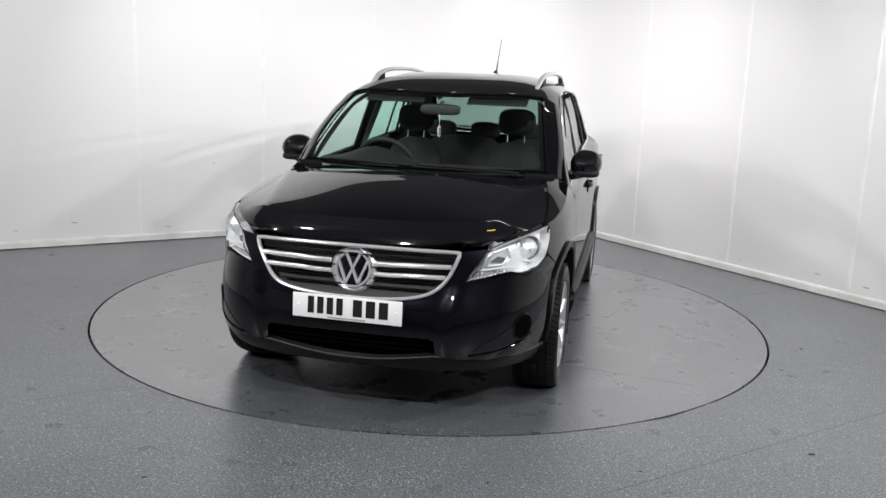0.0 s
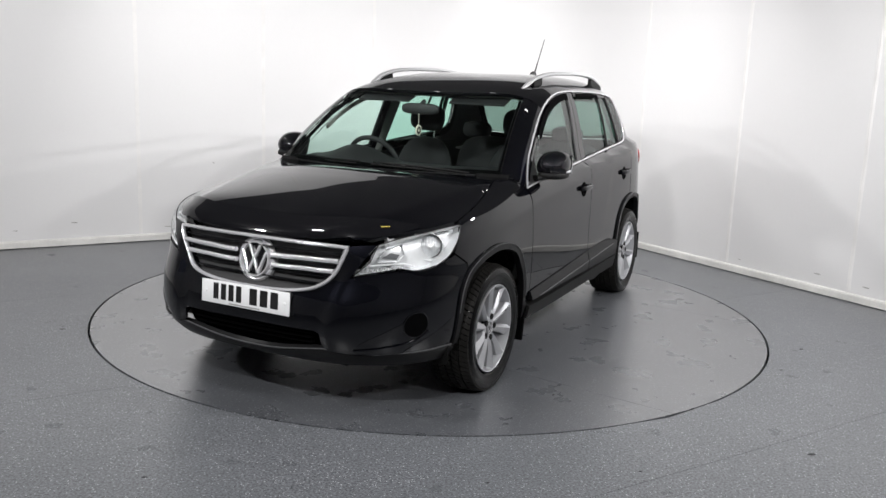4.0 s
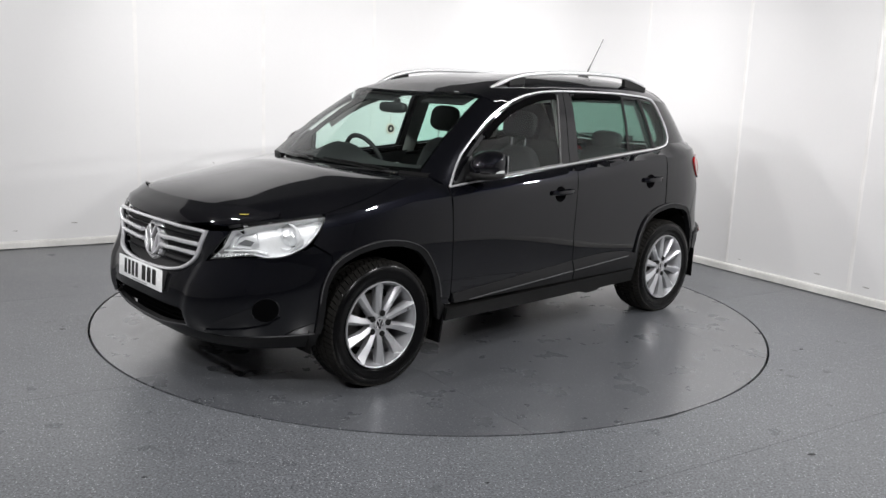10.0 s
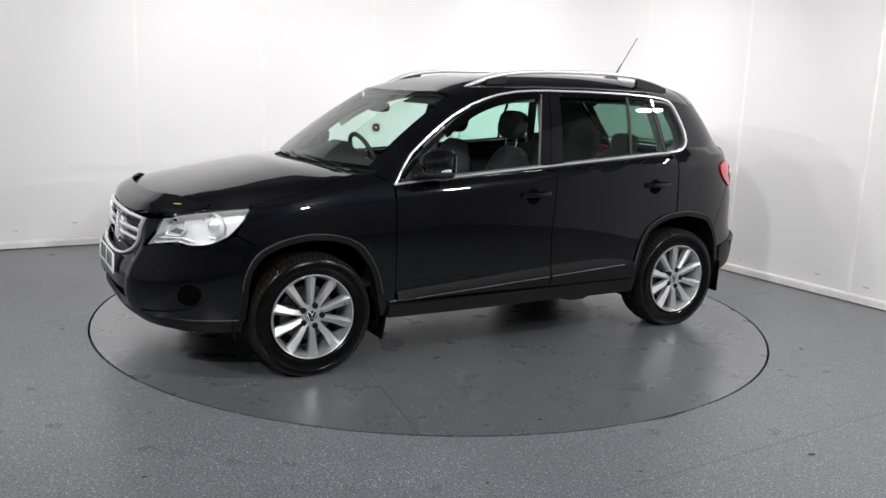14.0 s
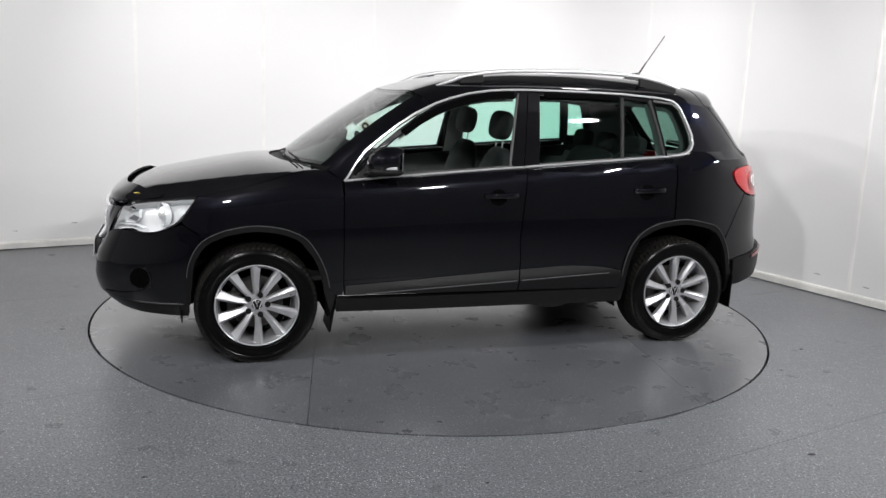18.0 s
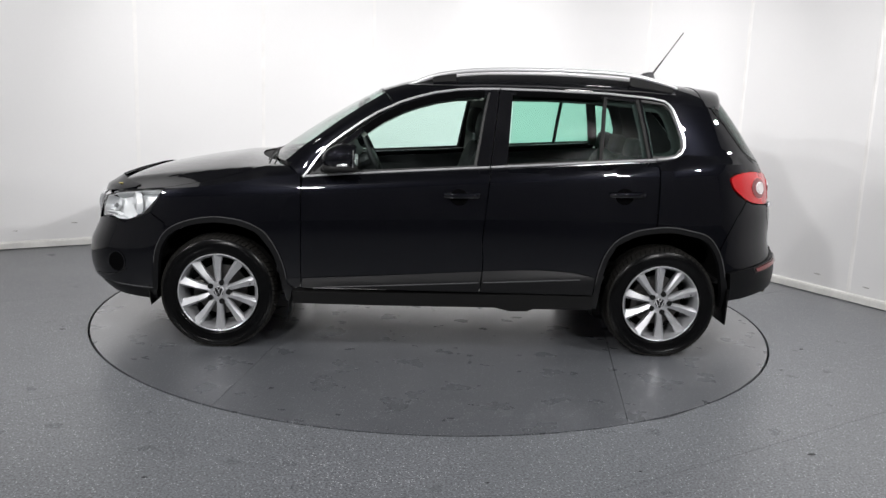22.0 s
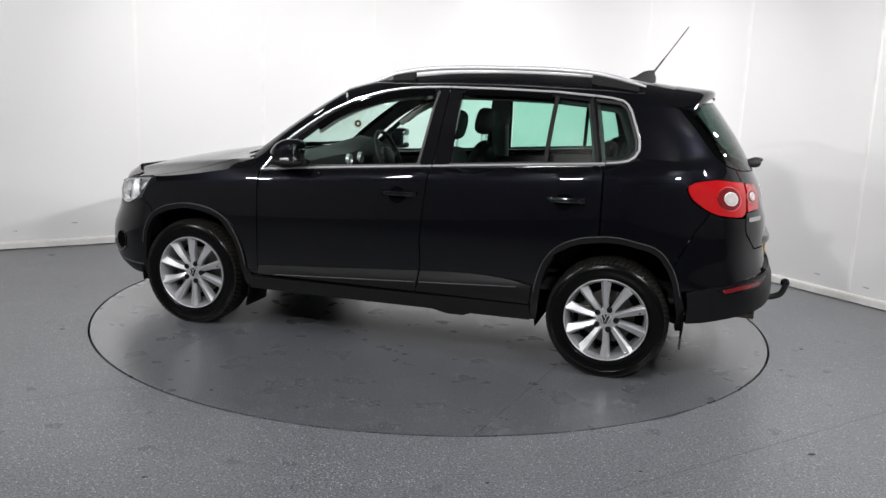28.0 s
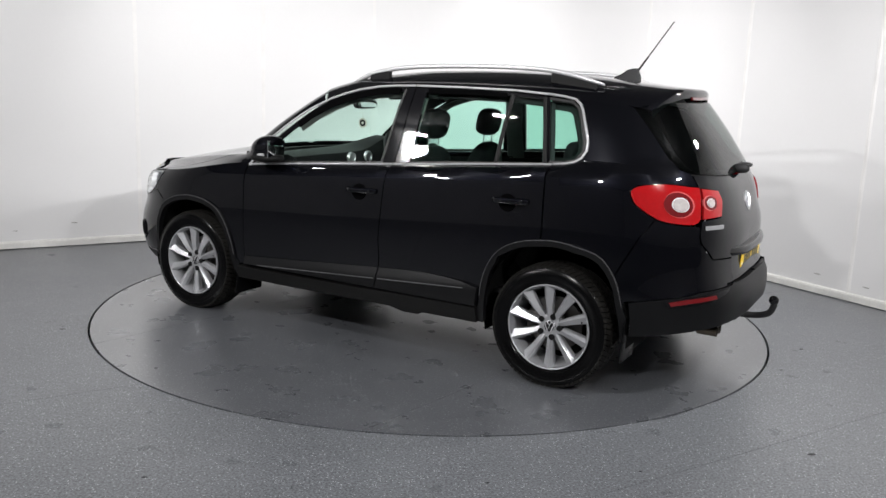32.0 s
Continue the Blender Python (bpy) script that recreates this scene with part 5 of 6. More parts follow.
part("exhaust_box", bm, UNDER, car, "dark exhaust and tunnel under the floor")
for x0, x1 in ((1.15, 1.45), (-1.45, -1.15)):
    bm = bmesh.new()
    box(bm, (x0, -0.60, 0.22), (x1, 0.60, 0.30), bevel=0.02)
    part("subframe", bm, UNDER, car)


# ---- wheels ----
WHEEL_Z = 0.325
TYRE_R = 0.336


def tyre_mesh():
    prof = [(-0.085, 0.222), (-0.100, 0.240), (-0.112, 0.265), (-0.117, 0.290), (-0.112, 0.309), (-0.100, 0.322), (-0.090, 0.3265), (0.090, 0.3265), (0.100, 0.322), (0.112, 0.309), (0.117, 0.290), (0.1155, 0.287), (0.1165, 0.283), (0.112, 0.265), (0.106, 0.248), (0.1065, 0.244), (0.100, 0.238), (0.090, 0.222)]
    bm = lathe(bmesh.new(), prof, 72)
    for v in bm.verts:
        v.co.z = max(v.co.z, -WHEEL_Z + 0.004)
    return mesh_of(bm, RUBBER, "tyre", angle=40)


def tread_mesh():
    """Five ribs of slanted tread blocks."""
    bm = bmesh.new()
    n = 70
    for rib, (y0, y1, skew) in enumerate(((-0.108, -0.066, 0.5), (-0.058, -0.022, 0.8), (-0.015, 0.015, 0.0), (0.022, 0.058, -0.8), (0.066, 0.108, -0.5))):
        for k in range(n):
            a0 = 2 * math.pi * (k + 0.5 * (rib % 2)) / n
            da = 2 * math.pi / n * 0.40
            vs = []
            for y in (y0, y1):
                sk = skew * (y - (y0 + y1) / 2) / (y1 - y0) * 2 * math.pi / n
                drop = 0.012 if abs(y) > 0.1 else 0.0
                for a in (a0 - da + sk, a0 + da + sk):
                    for r in (0.322 - drop, TYRE_R - drop):
                        vs.append(bm.verts.new((r * math.cos(a), y, r * math.sin(a))))
            for q in ((0, 1, 3, 2), (4, 6, 7, 5), (0, 4, 5, 1), (2, 3, 7, 6), (1, 5, 7, 3)):
                bm.faces.new([vs[i] for i in q])
    bmesh.ops.recalc_face_normals(bm, faces=bm.faces[:])
    for v in bm.verts:
        v.co.z = max(v.co.z, -WHEEL_Z)
    return mesh_of(bm, TREAD, "tread", smooth=False)


def rim_mesh():
    bm = lathe(bmesh.new(), [(0.104, 0.2215), (0.1075, 0.2255), (0.1065, 0.2295), (0.100, 0.2305), (0.092, 0.228), (0.092, 0.219), (0.100, 0.2165), (0.085, 0.210), (-0.02, 0.196), (-0.10, 0.205), (-0.10, 0.212), (0.06, 0.215)], 80, close=True)
    return mesh_of(bm, ALLOY, "wheel", angle=35)


def spoke_mesh():
    """One blade: broad at the rim, folded along its length, one edge lower than the other."""
    bm = bmesh.new()
    rows = []
    for r, w, y in ((0.036, 0.026, 0.072), (0.060, 0.032, 0.079), (0.090, 0.034, 0.087), (0.130, 0.039, 0.093), (0.175, 0.048, 0.096), (0.205, 0.055, 0.099), (0.2275, 0.063, 0.104)):
        t = (r - 0.04) / 0.18
        lean = 0.003 * math.sin(math.pi * min(1, t * 1.1))
        h = w / 2
        rows.append([bm.verts.new(p) for p in ((-h + lean, y - 0.040, r), (-h + lean, y - 0.014 * t - 0.003, r), (-h * 0.80 + lean, y - 0.013 * t - 0.001, r), (h * 0.36 + lean, y + 0.005, r), (h * 0.86 + lean, y - 0.006, r), (h + lean, y - 0.012, r), (h + lean, y - 0.045, r))])
    for a, b in zip(rows, rows[1:]):
        for j in range(7):
            bm.faces.new((a[j], a[(j + 1) % 7], b[(j + 1) % 7], b[j]))
    bm.faces.new(rows[0])
    bm.faces.new(rows[-1][::-1])
    bmesh.ops.recalc_face_normals(bm, faces=bm.faces[:])
    return mesh_of(bm, ALLOY, "spoke", angle=22)


def small(name, bm, mat, angle=35, smooth=True):
    return mesh_of(bm, mat, name, smooth, angle)


WM = {"tyre": tyre_mesh(), "tread": tread_mesh(), "rim": rim_mesh(), "spoke": spoke_mesh()}
WM["hub"] = small("hub", lathe(bmesh.new(), [(0.02, 0.062), (0.066, 0.066), (0.076, 0.062), (0.080, 0.050), (0.078, 0.034), (0.074, 0.033)], 50), ALLOY)
# Bolt and the shade of its hole, both put in as one black disc.
WM["bolt"] = small("bolt", lathe(bmesh.new(), [(0.0865, 0.0), (0.0865, 0.006), (0.0850, 0.0075), (0.0850, 0.0105), (0.0868, 0.0115), (0.0862, 0.0160), (0.06, 0.0160)], 18), BOLT)
WM["disc"] = small("brake_disc", lathe(bmesh.new(), [(0.0, 0.07), (0.0, 0.150), (-0.02, 0.150), (-0.02, 0.07), (0.03, 0.065), (0.03, 0.0)], 48), BRAKE)
WM["back"] = small("wheel_back", lathe(bmesh.new(), [(-0.06, 0.0), (-0.06, 0.198)], 40), UNDER)
bm = bmesh.new()
box(bm, (0.085, -0.045, -0.055), (0.160, 0.022, 0.055), bevel=0.012)
WM["caliper"] = small("brake_caliper", bm, BRAKE)


def child(name, me, parent, m=None, label=""):
    ob = new(name, me)
    ob.parent = parent
    if m is not None:
        ob.matrix_local = m
    if label:
        tagged(ob, label)
    return ob


def wheel(cx, cy, phase):
    sy = 1 if cy > 0 else -1
    w = child("wheel", WM["rim"], car, Matrix.Translation((cx, cy, WHEEL_Z)) @ Matrix.Rotation(0 if sy > 0 else math.pi, 4, "Z"), "ten-spoke silver alloy wheel")
    child("tyre", WM["tyre"], w, label="black tyre with a shiny sidewall")
    child("tread", WM["tread"], w, label="dusty tread blocks")
    for k in range(10):
        child("spoke", WM["spoke"], w, Matrix.Rotation(radians(36 * k + phase), 4, "Y"))
    child("hub", WM["hub"], w)
    for k in range(5):
        a = radians(72 * k + 34 + phase)
        child("wheel_bolt_shade", WM["bolt"], w, Matrix.Translation((0.0575 * math.cos(a), 0.0, 0.0575 * math.sin(a))))
    child("brake_disc", WM["disc"], w, label="dull steel brake disc")
    child("brake_caliper", WM["caliper"], w)
    child("wheel_back", WM["back"], w)
    r = 0.033
    part("centre_cap", lathe(bmesh.new(), [(0.083, 0.0), (0.083, r * 0.85), (0.080, r), (0.07, r)], 32), GLOSSBLACK, w, "black and silver wheel centre cap")
    part("cap_ring", lathe(bmesh.new(), [(0.081, r * 0.84), (0.0855, r * 0.87), (0.0855, r * 0.95), (0.081, r)], 32), CHROME, w)
    for pts in (((-0.36, 0.76), (0, 0.12), (0.36, 0.76)), ((-0.76, 0.42), (-0.33, -0.72), (0, -0.04), (0.33, -0.72), (0.76, 0.42))):
        part("cap_bar", sweep(bmesh.new(), [(x * r, 0.0835, z * r) for x, z in pts], 0.003, r * 0.17, (0, 1, 0), 8, 5), CHROME, w)
    part("valve", sweep(bmesh.new(), [(-0.19 * math.cos(0.3), 0.06, 0.19 * math.sin(0.3)), (-0.19 * math.cos(0.3), 0.095, 0.185 * math.sin(0.3))], 0.009, 0.009, (1, 0, 0), 8), MATTE, w)


for cx, cy, ph in ((HUB_X, 0.787, 2), (HUB_X, -0.787, 11), (-HUB_X, 0.787, 3), (-HUB_X, -0.787, 24)):
    wheel(cx, cy, ph)


# mud flaps
def flap(x0, x1, y0, y1, z0, z1, bend):
    bm = bmesh.new()
    box(bm, (x0, y0, z0), (x1, y1, z1), bevel=0.004)
    for v in bm.verts:
        v.co.x += bend * (z1 - v.co.z)
    return bm


both("mud_flap", flap(0.862, 0.876, 0.66, 0.900, 0.158, 0.37, 0.16), RUBBER, car, "black rubber mud flap")
both("mud_flap", flap(-1.712, -1.700, 0.69, 0.885, 0.205, 0.42, 0.02), RUBBER, car, "black rubber mud flap")


# ---- door mirrors ----
def blob(centre, size, power=2.6, n=24, m=14):
    bm = bmesh.new()
    rows = []
    for i in range(m + 1):
        a = math.pi * i / m - math.pi / 2
        ring = []
        for j in range(n):
            b = 2 * math.pi * j / n
            e = 2 / power
            f = lambda v: math.copysign(abs(v) ** e, v)
            ring.append(bm.verts.new((centre[0] + size[0] * f(math.cos(a)) * f(math.cos(b)), centre[1] + size[1] * f(math.cos(a)) * f(math.sin(b)), centre[2] + size[2] * f(math.sin(a)))))
        rows.append(ring)
    for p, q in zip(rows, rows[1:]):
        for j in range(n):
            bm.faces.new((p[j], p[(j + 1) % n], q[(j + 1) % n], q[j]))
    bmesh.ops.remove_doubles(bm, verts=bm.verts[:], dist=1e-5)
    bmesh.ops.recalc_face_normals(bm, faces=bm.faces[:])
    return bm


bm = blob((0.602, 0.918, 1.130), (0.110, 0.093, 0.082), 2.25)
for v in bm.verts:
    if v.co.x < 0.535:
        v.co.x = 0.535
    v.co.z += 0.10 * (v.co.y - 0.935) * 0.3
    if v.co.z > 1.133:
        v.co.x -= 0.35 * (v.co.z - 1.133)
mirrors = both("door_mirror", bm, PAINT, car, "glossy black door mirror", angle=60)
bm = blob((0.607, 0.920, 1.075), (0.100, 0.080, 0.026), 3.0)
bm2 = bmesh.new()
sweep(bm2, spline([(0.70, 0.845, 1.055), (0.66, 0.88, 1.060), (0.625, 0.92, 1.068)], 4), 0.07, 0.035, (1, 0, 0), 10, 2.6)
bm3 = bmesh.new()
pts = [(0.690, 0.915, 1.092), (0.666, 0.967, 1.096), (0.615, 0.998, 1.098), (0.562, 1.004, 1.098)]
sweep(bm3, spline(pts, 4), 0.012, 0.017, [(1, 1, 0)] * 13, 8, 3)
bm4 = bmesh.new()
box(bm4, (0.528, 0.865, 1.085), (0.534, 1.005, 1.185), bevel=0.002)
for nm, b, mt, lb in (("mirror_base", bm, BOLT, "matte black mirror base"), ("mirror_arm", bm2, BOLT, ""), ("indicator", bm3, LITLENS, "clear mirror indicator"), ("mirror_glass", bm4, MIRROR, "silver mirror glass")):
    a = part(nm, b, mt, mirrors[0], lb, angle=60)
    c = child(nm, flipped(a.data, nm), mirrors[1], label=lb)

# ---- door handles ----
for pair, x, z in ((doors_f, -0.085, 0.932), (doors_r, -1.045, 0.966)):
    y = side(x, z)
    # The hand bowl is not hollow: a flush black disc paints its shade.
    bm = lathe(bmesh.new(), [(0.0015, 0.0), (0.0012, 0.040), (0.003, 0.047), (0.0, 0.052)], 28, (x + 0.012, y + 0.001, z - 0.006))
    for v in bm.verts:
        v.co.z = (z - 0.006) + (v.co.z - z + 0.006) * 0.92
        v.co.y += side(v.co.x, v.co.z) - y
    bm2 = sweep(bmesh.new(), spline([(x + 0.095, side(x + 0.095, z) + 0.006, z + 0.003), (x + 0.06, side(x, z) + 0.026, z + 0.004), (x - 0.03, side(x, z) + 0.030, z + 0.006), (x - 0.09, side(x - 0.09, z) + 0.020, z + 0.007), (x - 0.105, side(x - 0.1, z) + 0.004, z + 0.006)], 4), 0.018, 0.030, (0, 1, 0), 10, 2.6)
    for nm, b, mt, lb in (("handle_recess_shade", bm, VOID, "flush black disc for the hand bowl's shade"), ("door_handle", bm2, PAINT, "glossy black pull handle")):
        a = part(nm, b, mt, pair[0], lb)
        child(nm, flipped(a.data, nm), pair[1], label=lb)
    a = part("lock", lathe(bmesh.new(), [(0.0, 0.0), (0.0, 0.007), (-0.004, 0.008)], 16, (x - 0.075, side(x - 0.075, z) + 0.034, z + 0.006)), BOLT, pair[0])
    child("lock", flipped(a.data, "lock"), pair[1])

# ---- roof rails ----
RAIL = [(0.232, 0.548, 1.549), (0.150, 0.552, 1.580), (0.072, 0.556, 1.609), (-0.07, 0.560, 1.637), (-0.25, 0.563, 1.654), (-0.491, 0.565, 1.663), (-0.80, 0.565, 1.666), (-1.054, 0.563, 1.657), (-1.199, 0.560, 1.637), (-1.30, 0.555, 1.613), (-1.395, 0.550, 1.588)]
rail_pts = spline(RAIL, 4)
k = len(rail_pts)
bm = sweep(bmesh.new(), rail_pts, [0.026 * min(1, 0.45 + 0.12 * min(i, k - 1 - i)) for i in range(k)], [0.034 * min(1, 0.5 + 0.12 * min(i, k - 1 - i)) for i in range(k)], (0, 0, 1), 12, 2.8)
rails = both("roof_rail", bm, ALU, car, "silver aluminium roof rail", angle=50)
for nm, pts in (("rail_foot", [(0.09, 1.598, 1.591), (0.0, 1.622, 1.603), (-0.05, 1.632, 1.610)]), ("rail_foot", [(-1.10, 1.642, 1.622), (-1.17, 1.630, 1.610), (-1.26, 1.612, 1.600), (-1.36, 1.588, 1.590)])):
    bm = bmesh.new()
    rows = []
    for x, zt, zb in pts:
        rows.append([bm.verts.new(p) for p in ((x, 0.547, zt), (x, 0.547, zb - 0.03), (x, 0.575, zb - 0.03), (x, 0.573, zt))])
    for a, b in zip(rows, rows[1:]):
        for j in range(4):
            bm.faces.new((a[j], a[(j + 1) % 4], b[(j + 1) % 4], b[j]))
    bm.faces.new(rows[0])
    bm.faces.new(rows[-1][::-1])
    bmesh.ops.recalc_face_normals(bm, faces=bm.faces[:])
    a = part(nm, bm, BOLT, rails[0], "black rail foot")
    child(nm, flipped(a.data, nm), rails[1], label="black rail foot")

# ---- aerial ----
bm = bmesh.new()
rows = []
for x, w, zt in ((-1.255, 0.004, 1.640), (-1.29, 0.020, 1.652), (-1.33, 0.026, 1.680), (-1.36, 0.026, 1.690), (-1.395, 0.024, 1.692), (-1.412, 0.020, 1.650)):
    rows.append([bm.verts.new(p) for p in ((x, -w, 1.61), (x, -w * 0.8, (zt + 1.63) / 2), (x, -w * 0.35, zt), (x, w * 0.35, zt), (x, w * 0.8, (zt + 1.63) / 2), (x, w, 1.61))])
for a, b in zip(rows, rows[1:]):
    for j in range(6):
        bm.faces.new((a[j], a[(j + 1) % 6], b[(j + 1) % 6], b[j]))
bm.faces.new(rows[0])
bm.faces.new(rows[-1][::-1])
bmesh.ops.recalc_face_normals(bm, faces=bm.faces[:])
fin = part("aerial", bm, MATTE, car, "black roof aerial base")
tip, foot = Vector((-1.580, 0, 1.953)), Vector((-1.390, 0, 1.672))
part("mast", sweep(bmesh.new(), [foot, foot.lerp(tip, 0.15), foot.lerp(tip, 0.30), foot.lerp(tip, 0.32), tip], [0.014, 0.012, 0.011, 0.0075, 0.0065], [0.014, 0.012, 0.011, 0.0075, 0.0065], (0, 1, 0), 8), MATTE, fin, "thin black mast")

# ---- wipers ----
for pts, drop in (([(1.10, -0.10, 0), (1.06, -0.28, 0), (0.96, -0.52, 0), (0.90, -0.60, 0)], 0), ([(1.06, 0.58, 0), (1.08, 0.30, 0), (1.09, 0.12, 0), (1.08, -0.02, 0)], 0)):
    pp = [Vector((x - 0.005, y, max(hood(max(x, 0.86), y) + 0.012, 1.068))) for x, y, _ in pts]
    arm = part("wiper", sweep(bmesh.new(), spline(pp, 5), 0.010, 0.010, (0, 0, 1), 6), BOLT, car, "black windscreen wiper")
    part("wiper_blade", sweep(bmesh.new(), spline([p + Vector((-0.030, 0, 0.010)) for p in pp], 5), 0.012, 0.007, (0, 0, 1), 6), BOLT, arm)
bm = sweep(bmesh.new(), spline([(-1.985, 0.02, 1.170), (-1.985, -0.10, 1.180), (-1.965, -0.30, 1.190), (-1.925, -0.42, 1.195)], 5), 0.016, 0.02, (0, 0, 1), 6)
rw = part("rear_wiper", bm, MATTE, tailgate, "black rear wiper")
part("wiper_pivot", blob((-2.025, 0.0, 1.165), (0.045, 0.03, 0.028), 2.4, 14, 8), MATTE, rw)
part("wiper_pivot", blob((-2.045, -0.02, 1.185), (0.035, 0.04, 0.014), 2.4, 14, 8), MATTE, rw)


# ---- number plates ----
def plate(m, face, parent, label):
    """A plate in its own space: x across, y up, z out."""
    bm = bmesh.new()
    box(bm, (-0.26, -0.0555, -0.004), (0.26, 0.0555, 0.0), bevel=0.0015)
    p = part("number_plate", bm, face, parent, label, m=m)
    x = -0.187
    for wch in (0.035, 0.035, 0.035, 0.035, None, 0.050, 0.050, 0.050):
        if wch is None:
            x += 0.033
            continue
        bm = bmesh.new()
        box(bm, (x, -0.033, 0.0), (x + wch * 0.86, 0.044, 0.0012))
        part("character_bar", bm, INK, p, smooth=False)
        x += wch + 0.011
    bm = bmesh.new()
    box(bm, (-0.09, -0.0505, 0.0), (0.09, -0.0445, 0.001))
    part("small_print_bar", bm, PALEINK, p, smooth=False)
    for sx in (-0.232, 0.232):
        part("plate_screw", lathe(bmesh.new(), [(0.003, 0.0), (0.0025, 0.005), (0.0, 0.0065)], 14, (sx, 0, 0), "z"), PLATE_W, p)
    return p


bm = bmesh.new()
box(bm, (2.13, -0.25, 0.50), (2.192, 0.25, 0.595), bevel=0.01)
part("plate_holder", bm, MATTE, car, "black plate holder")
plate(Matrix.Translation((2.1975, 0.0, 0.5475)) @ Matrix(((0, 0, 1, 0), (1, 0, 0, 0), (0, 1, 0, 0), (0, 0, 0, 1))) @ pose(0, 0, 0, -3), PLATE_W, car, "white front number plate")
bm = bmesh.new()
box(bm, (-2.116, -0.28, 0.615), (-2.09, 0.28, 0.735), bevel=0.008)
part("plate_recess", bm, MATTE, tailgate)
plate(Matrix.Translation((-2.1225, 0.0, 0.676)) @ Matrix(((0, 0, -1, 0), (-1, 0, 0, 0), (0, 1, 0, 0), (0, 0, 0, 1))) @ pose(0, 0, 0, 3), PLATE_Y, tailgate, "yellow rear number plate")
emblem(tailgate, pose(tail(0.99) + 0.004, 0, 0.99, 0, 0, 90) @ pose(0, 0, 0, 12), 0.055)
# model name in bars
for i in range(6):
    s = ry(0.505 + 0.0215 * (5 - i), 0.902)
    p = Vector(R(s[0], 0.902))
    bm = bmesh.new()
    box(bm, (-0.003, -0.0085, -0.011), (0.003, 0.0085, 0.011), Matrix.Translation(p + Vector((-0.003, 0.003, 0))) @ Matrix.Rotation(radians(-50), 4, "Z"))
    part("name_bar", bm, CHROME, tailgate, smooth=False)
# small sticker on the bonnet edge
pts = [Vector((x, y, hood(x, y) + 0.022)) for x, y in ((1.942, 0.58), (1.928, 0.597), (1.914, 0.611))]
part("bonnet_sticker", sweep(bmesh.new(), pts, 0.003, 0.010, (0, 0, 1), 4, 4), YELLOW, bonnet, "tiny yellow sticker")
for y in (-0.30, 0.05, 0.42):
    x, z = screen(y / 0.612, 1)[0], screen(y / 0.612, 1)[2]
    bm = bmesh.new()
    box(bm, (x - 0.012, y - 0.018, z + 0.003), (x - 0.004, y + 0.018, z + 0.007))
    part("screen_clip", bm, CHROME, screen_ob, smooth=False)

# ---- exhaust and tow bar ----
for y in (0.50, 0.43):
    bm = lathe(bmesh.new(), [(0.0, 0.030), (-0.10, 0.030), (-0.10, 0.026), (0.0, 0.026)], 24, (-1.985, y, 0.355), "x", close=True)
    part("exhaust_tip", bm, STEEL, car, "tarnished steel exhaust tip")
part("exhaust_pipe", sweep(bmesh.new(), [(-1.70, 0.30, 0.34), (-1.85, 0.42, 0.35), (-1.99, 0.465, 0.355)], 0.06, 0.05, (0, 0, 1), 12), UNDER, car)
bm = sweep(bmesh.new(), spline([(-1.95, 0.0, 0.36), (-2.09, 0.0, 0.345), (-2.19, 0.0, 0.350), (-2.255, 0.01, 0.375), (-2.278, 0.02, 0.42), (-2.278, 0.03, 0.445)], 5), 0.032, 0.036, (0, 1, 0), 12)
tow = part("tow_bar", bm, MATTE, car, "black swan-neck tow bar")
part("tow_ball", blob((-2.278, 0.033, 0.456), (0.027, 0.027, 0.027), 2.0, 20, 12), GLOSSBLACK, tow, "black tow ball cap")
bm = bmesh.new()
box(bm, (-2.10, -0.07, 0.325), (-2.06, 0.10, 0.385), bevel=0.008)
part("tow_bracket", bm, MATTE, tow)

# ---- cabin ----
for pair, poly, ch, cv in ((doors_f, front_door_p, F, fx), (doors_r, rear_door_p, R, rx)):
    a = part("door_card", patch([cv(*q) for q in poly], ch, 0.12, 0.002, -0.055), CABIN, pair[0], "dark door card")
    child("door_card", flipped(a.data, "door_card"), pair[1], label="dark door card")
# dark inner window frames of the doors and luggage bay
strip("inner_pillar", [(-0.27, 1.09), (-0.285, 1.3), (-0.31, 1.53)], 0.13, 0.02, LINING, two, -0.05, "pale pillar lining")
a, b = both("inner_quarter", patch([rx(*q) for q in [(-1.23, 0.86), (-1.23, 1.16), (-1.36, 1.20), (-1.40, 1.26), (-1.33, 1.46), (-1.29, 1.505), (-1.55, 1.48), (-1.68, 1.36), (-1.80, 1.22), (-1.86, 1.15), (-1.90, 0.86)]], R, 0.08, 0.004, -0.05), CABIN, car, "dark luggage-bay side trim")
strip("inner_trim", [(-1.205, 1.185), (-1.29, 1.190), (-1.345, 1.205), (-1.374, 1.243), (-1.372, 1.297), (-1.342, 1.383), (-1.308, 1.462), (-1.267, 1.493), (-1.145, 1.505)], 0.075, 0.012, BOLT, two, -0.05, "dark inner window trim")
strip("inner_trim", [(-0.36, 1.515), (-0.6, 1.519), (-0.93, 1.514), (-1.13, 1.500)], 0.05, 0.012, BOLT, two, -0.045)
strip("inner_trim", [(-0.22, 1.510), (-0.05, 1.50), (0.07, 1.478), (0.18, 1.445), (0.27, 1.41), (0.39, 1.345), (0.50, 1.265)], 0.04, 0.012, LINING, two, -0.05)
strip("inner_pillar", [(-1.195, 1.17), (-1.165, 1.34), (-1.13, 1.50)], 0.07, 0.016, CABIN, two, -0.035)
bm = bmesh.new()
box(bm, (-1.75, -0.74, 0.425), (1.0, 0.74, 0.45))
part("cabin_floor", bm, CABIN, car, smooth=False)
bm = bmesh.new()
rows = []
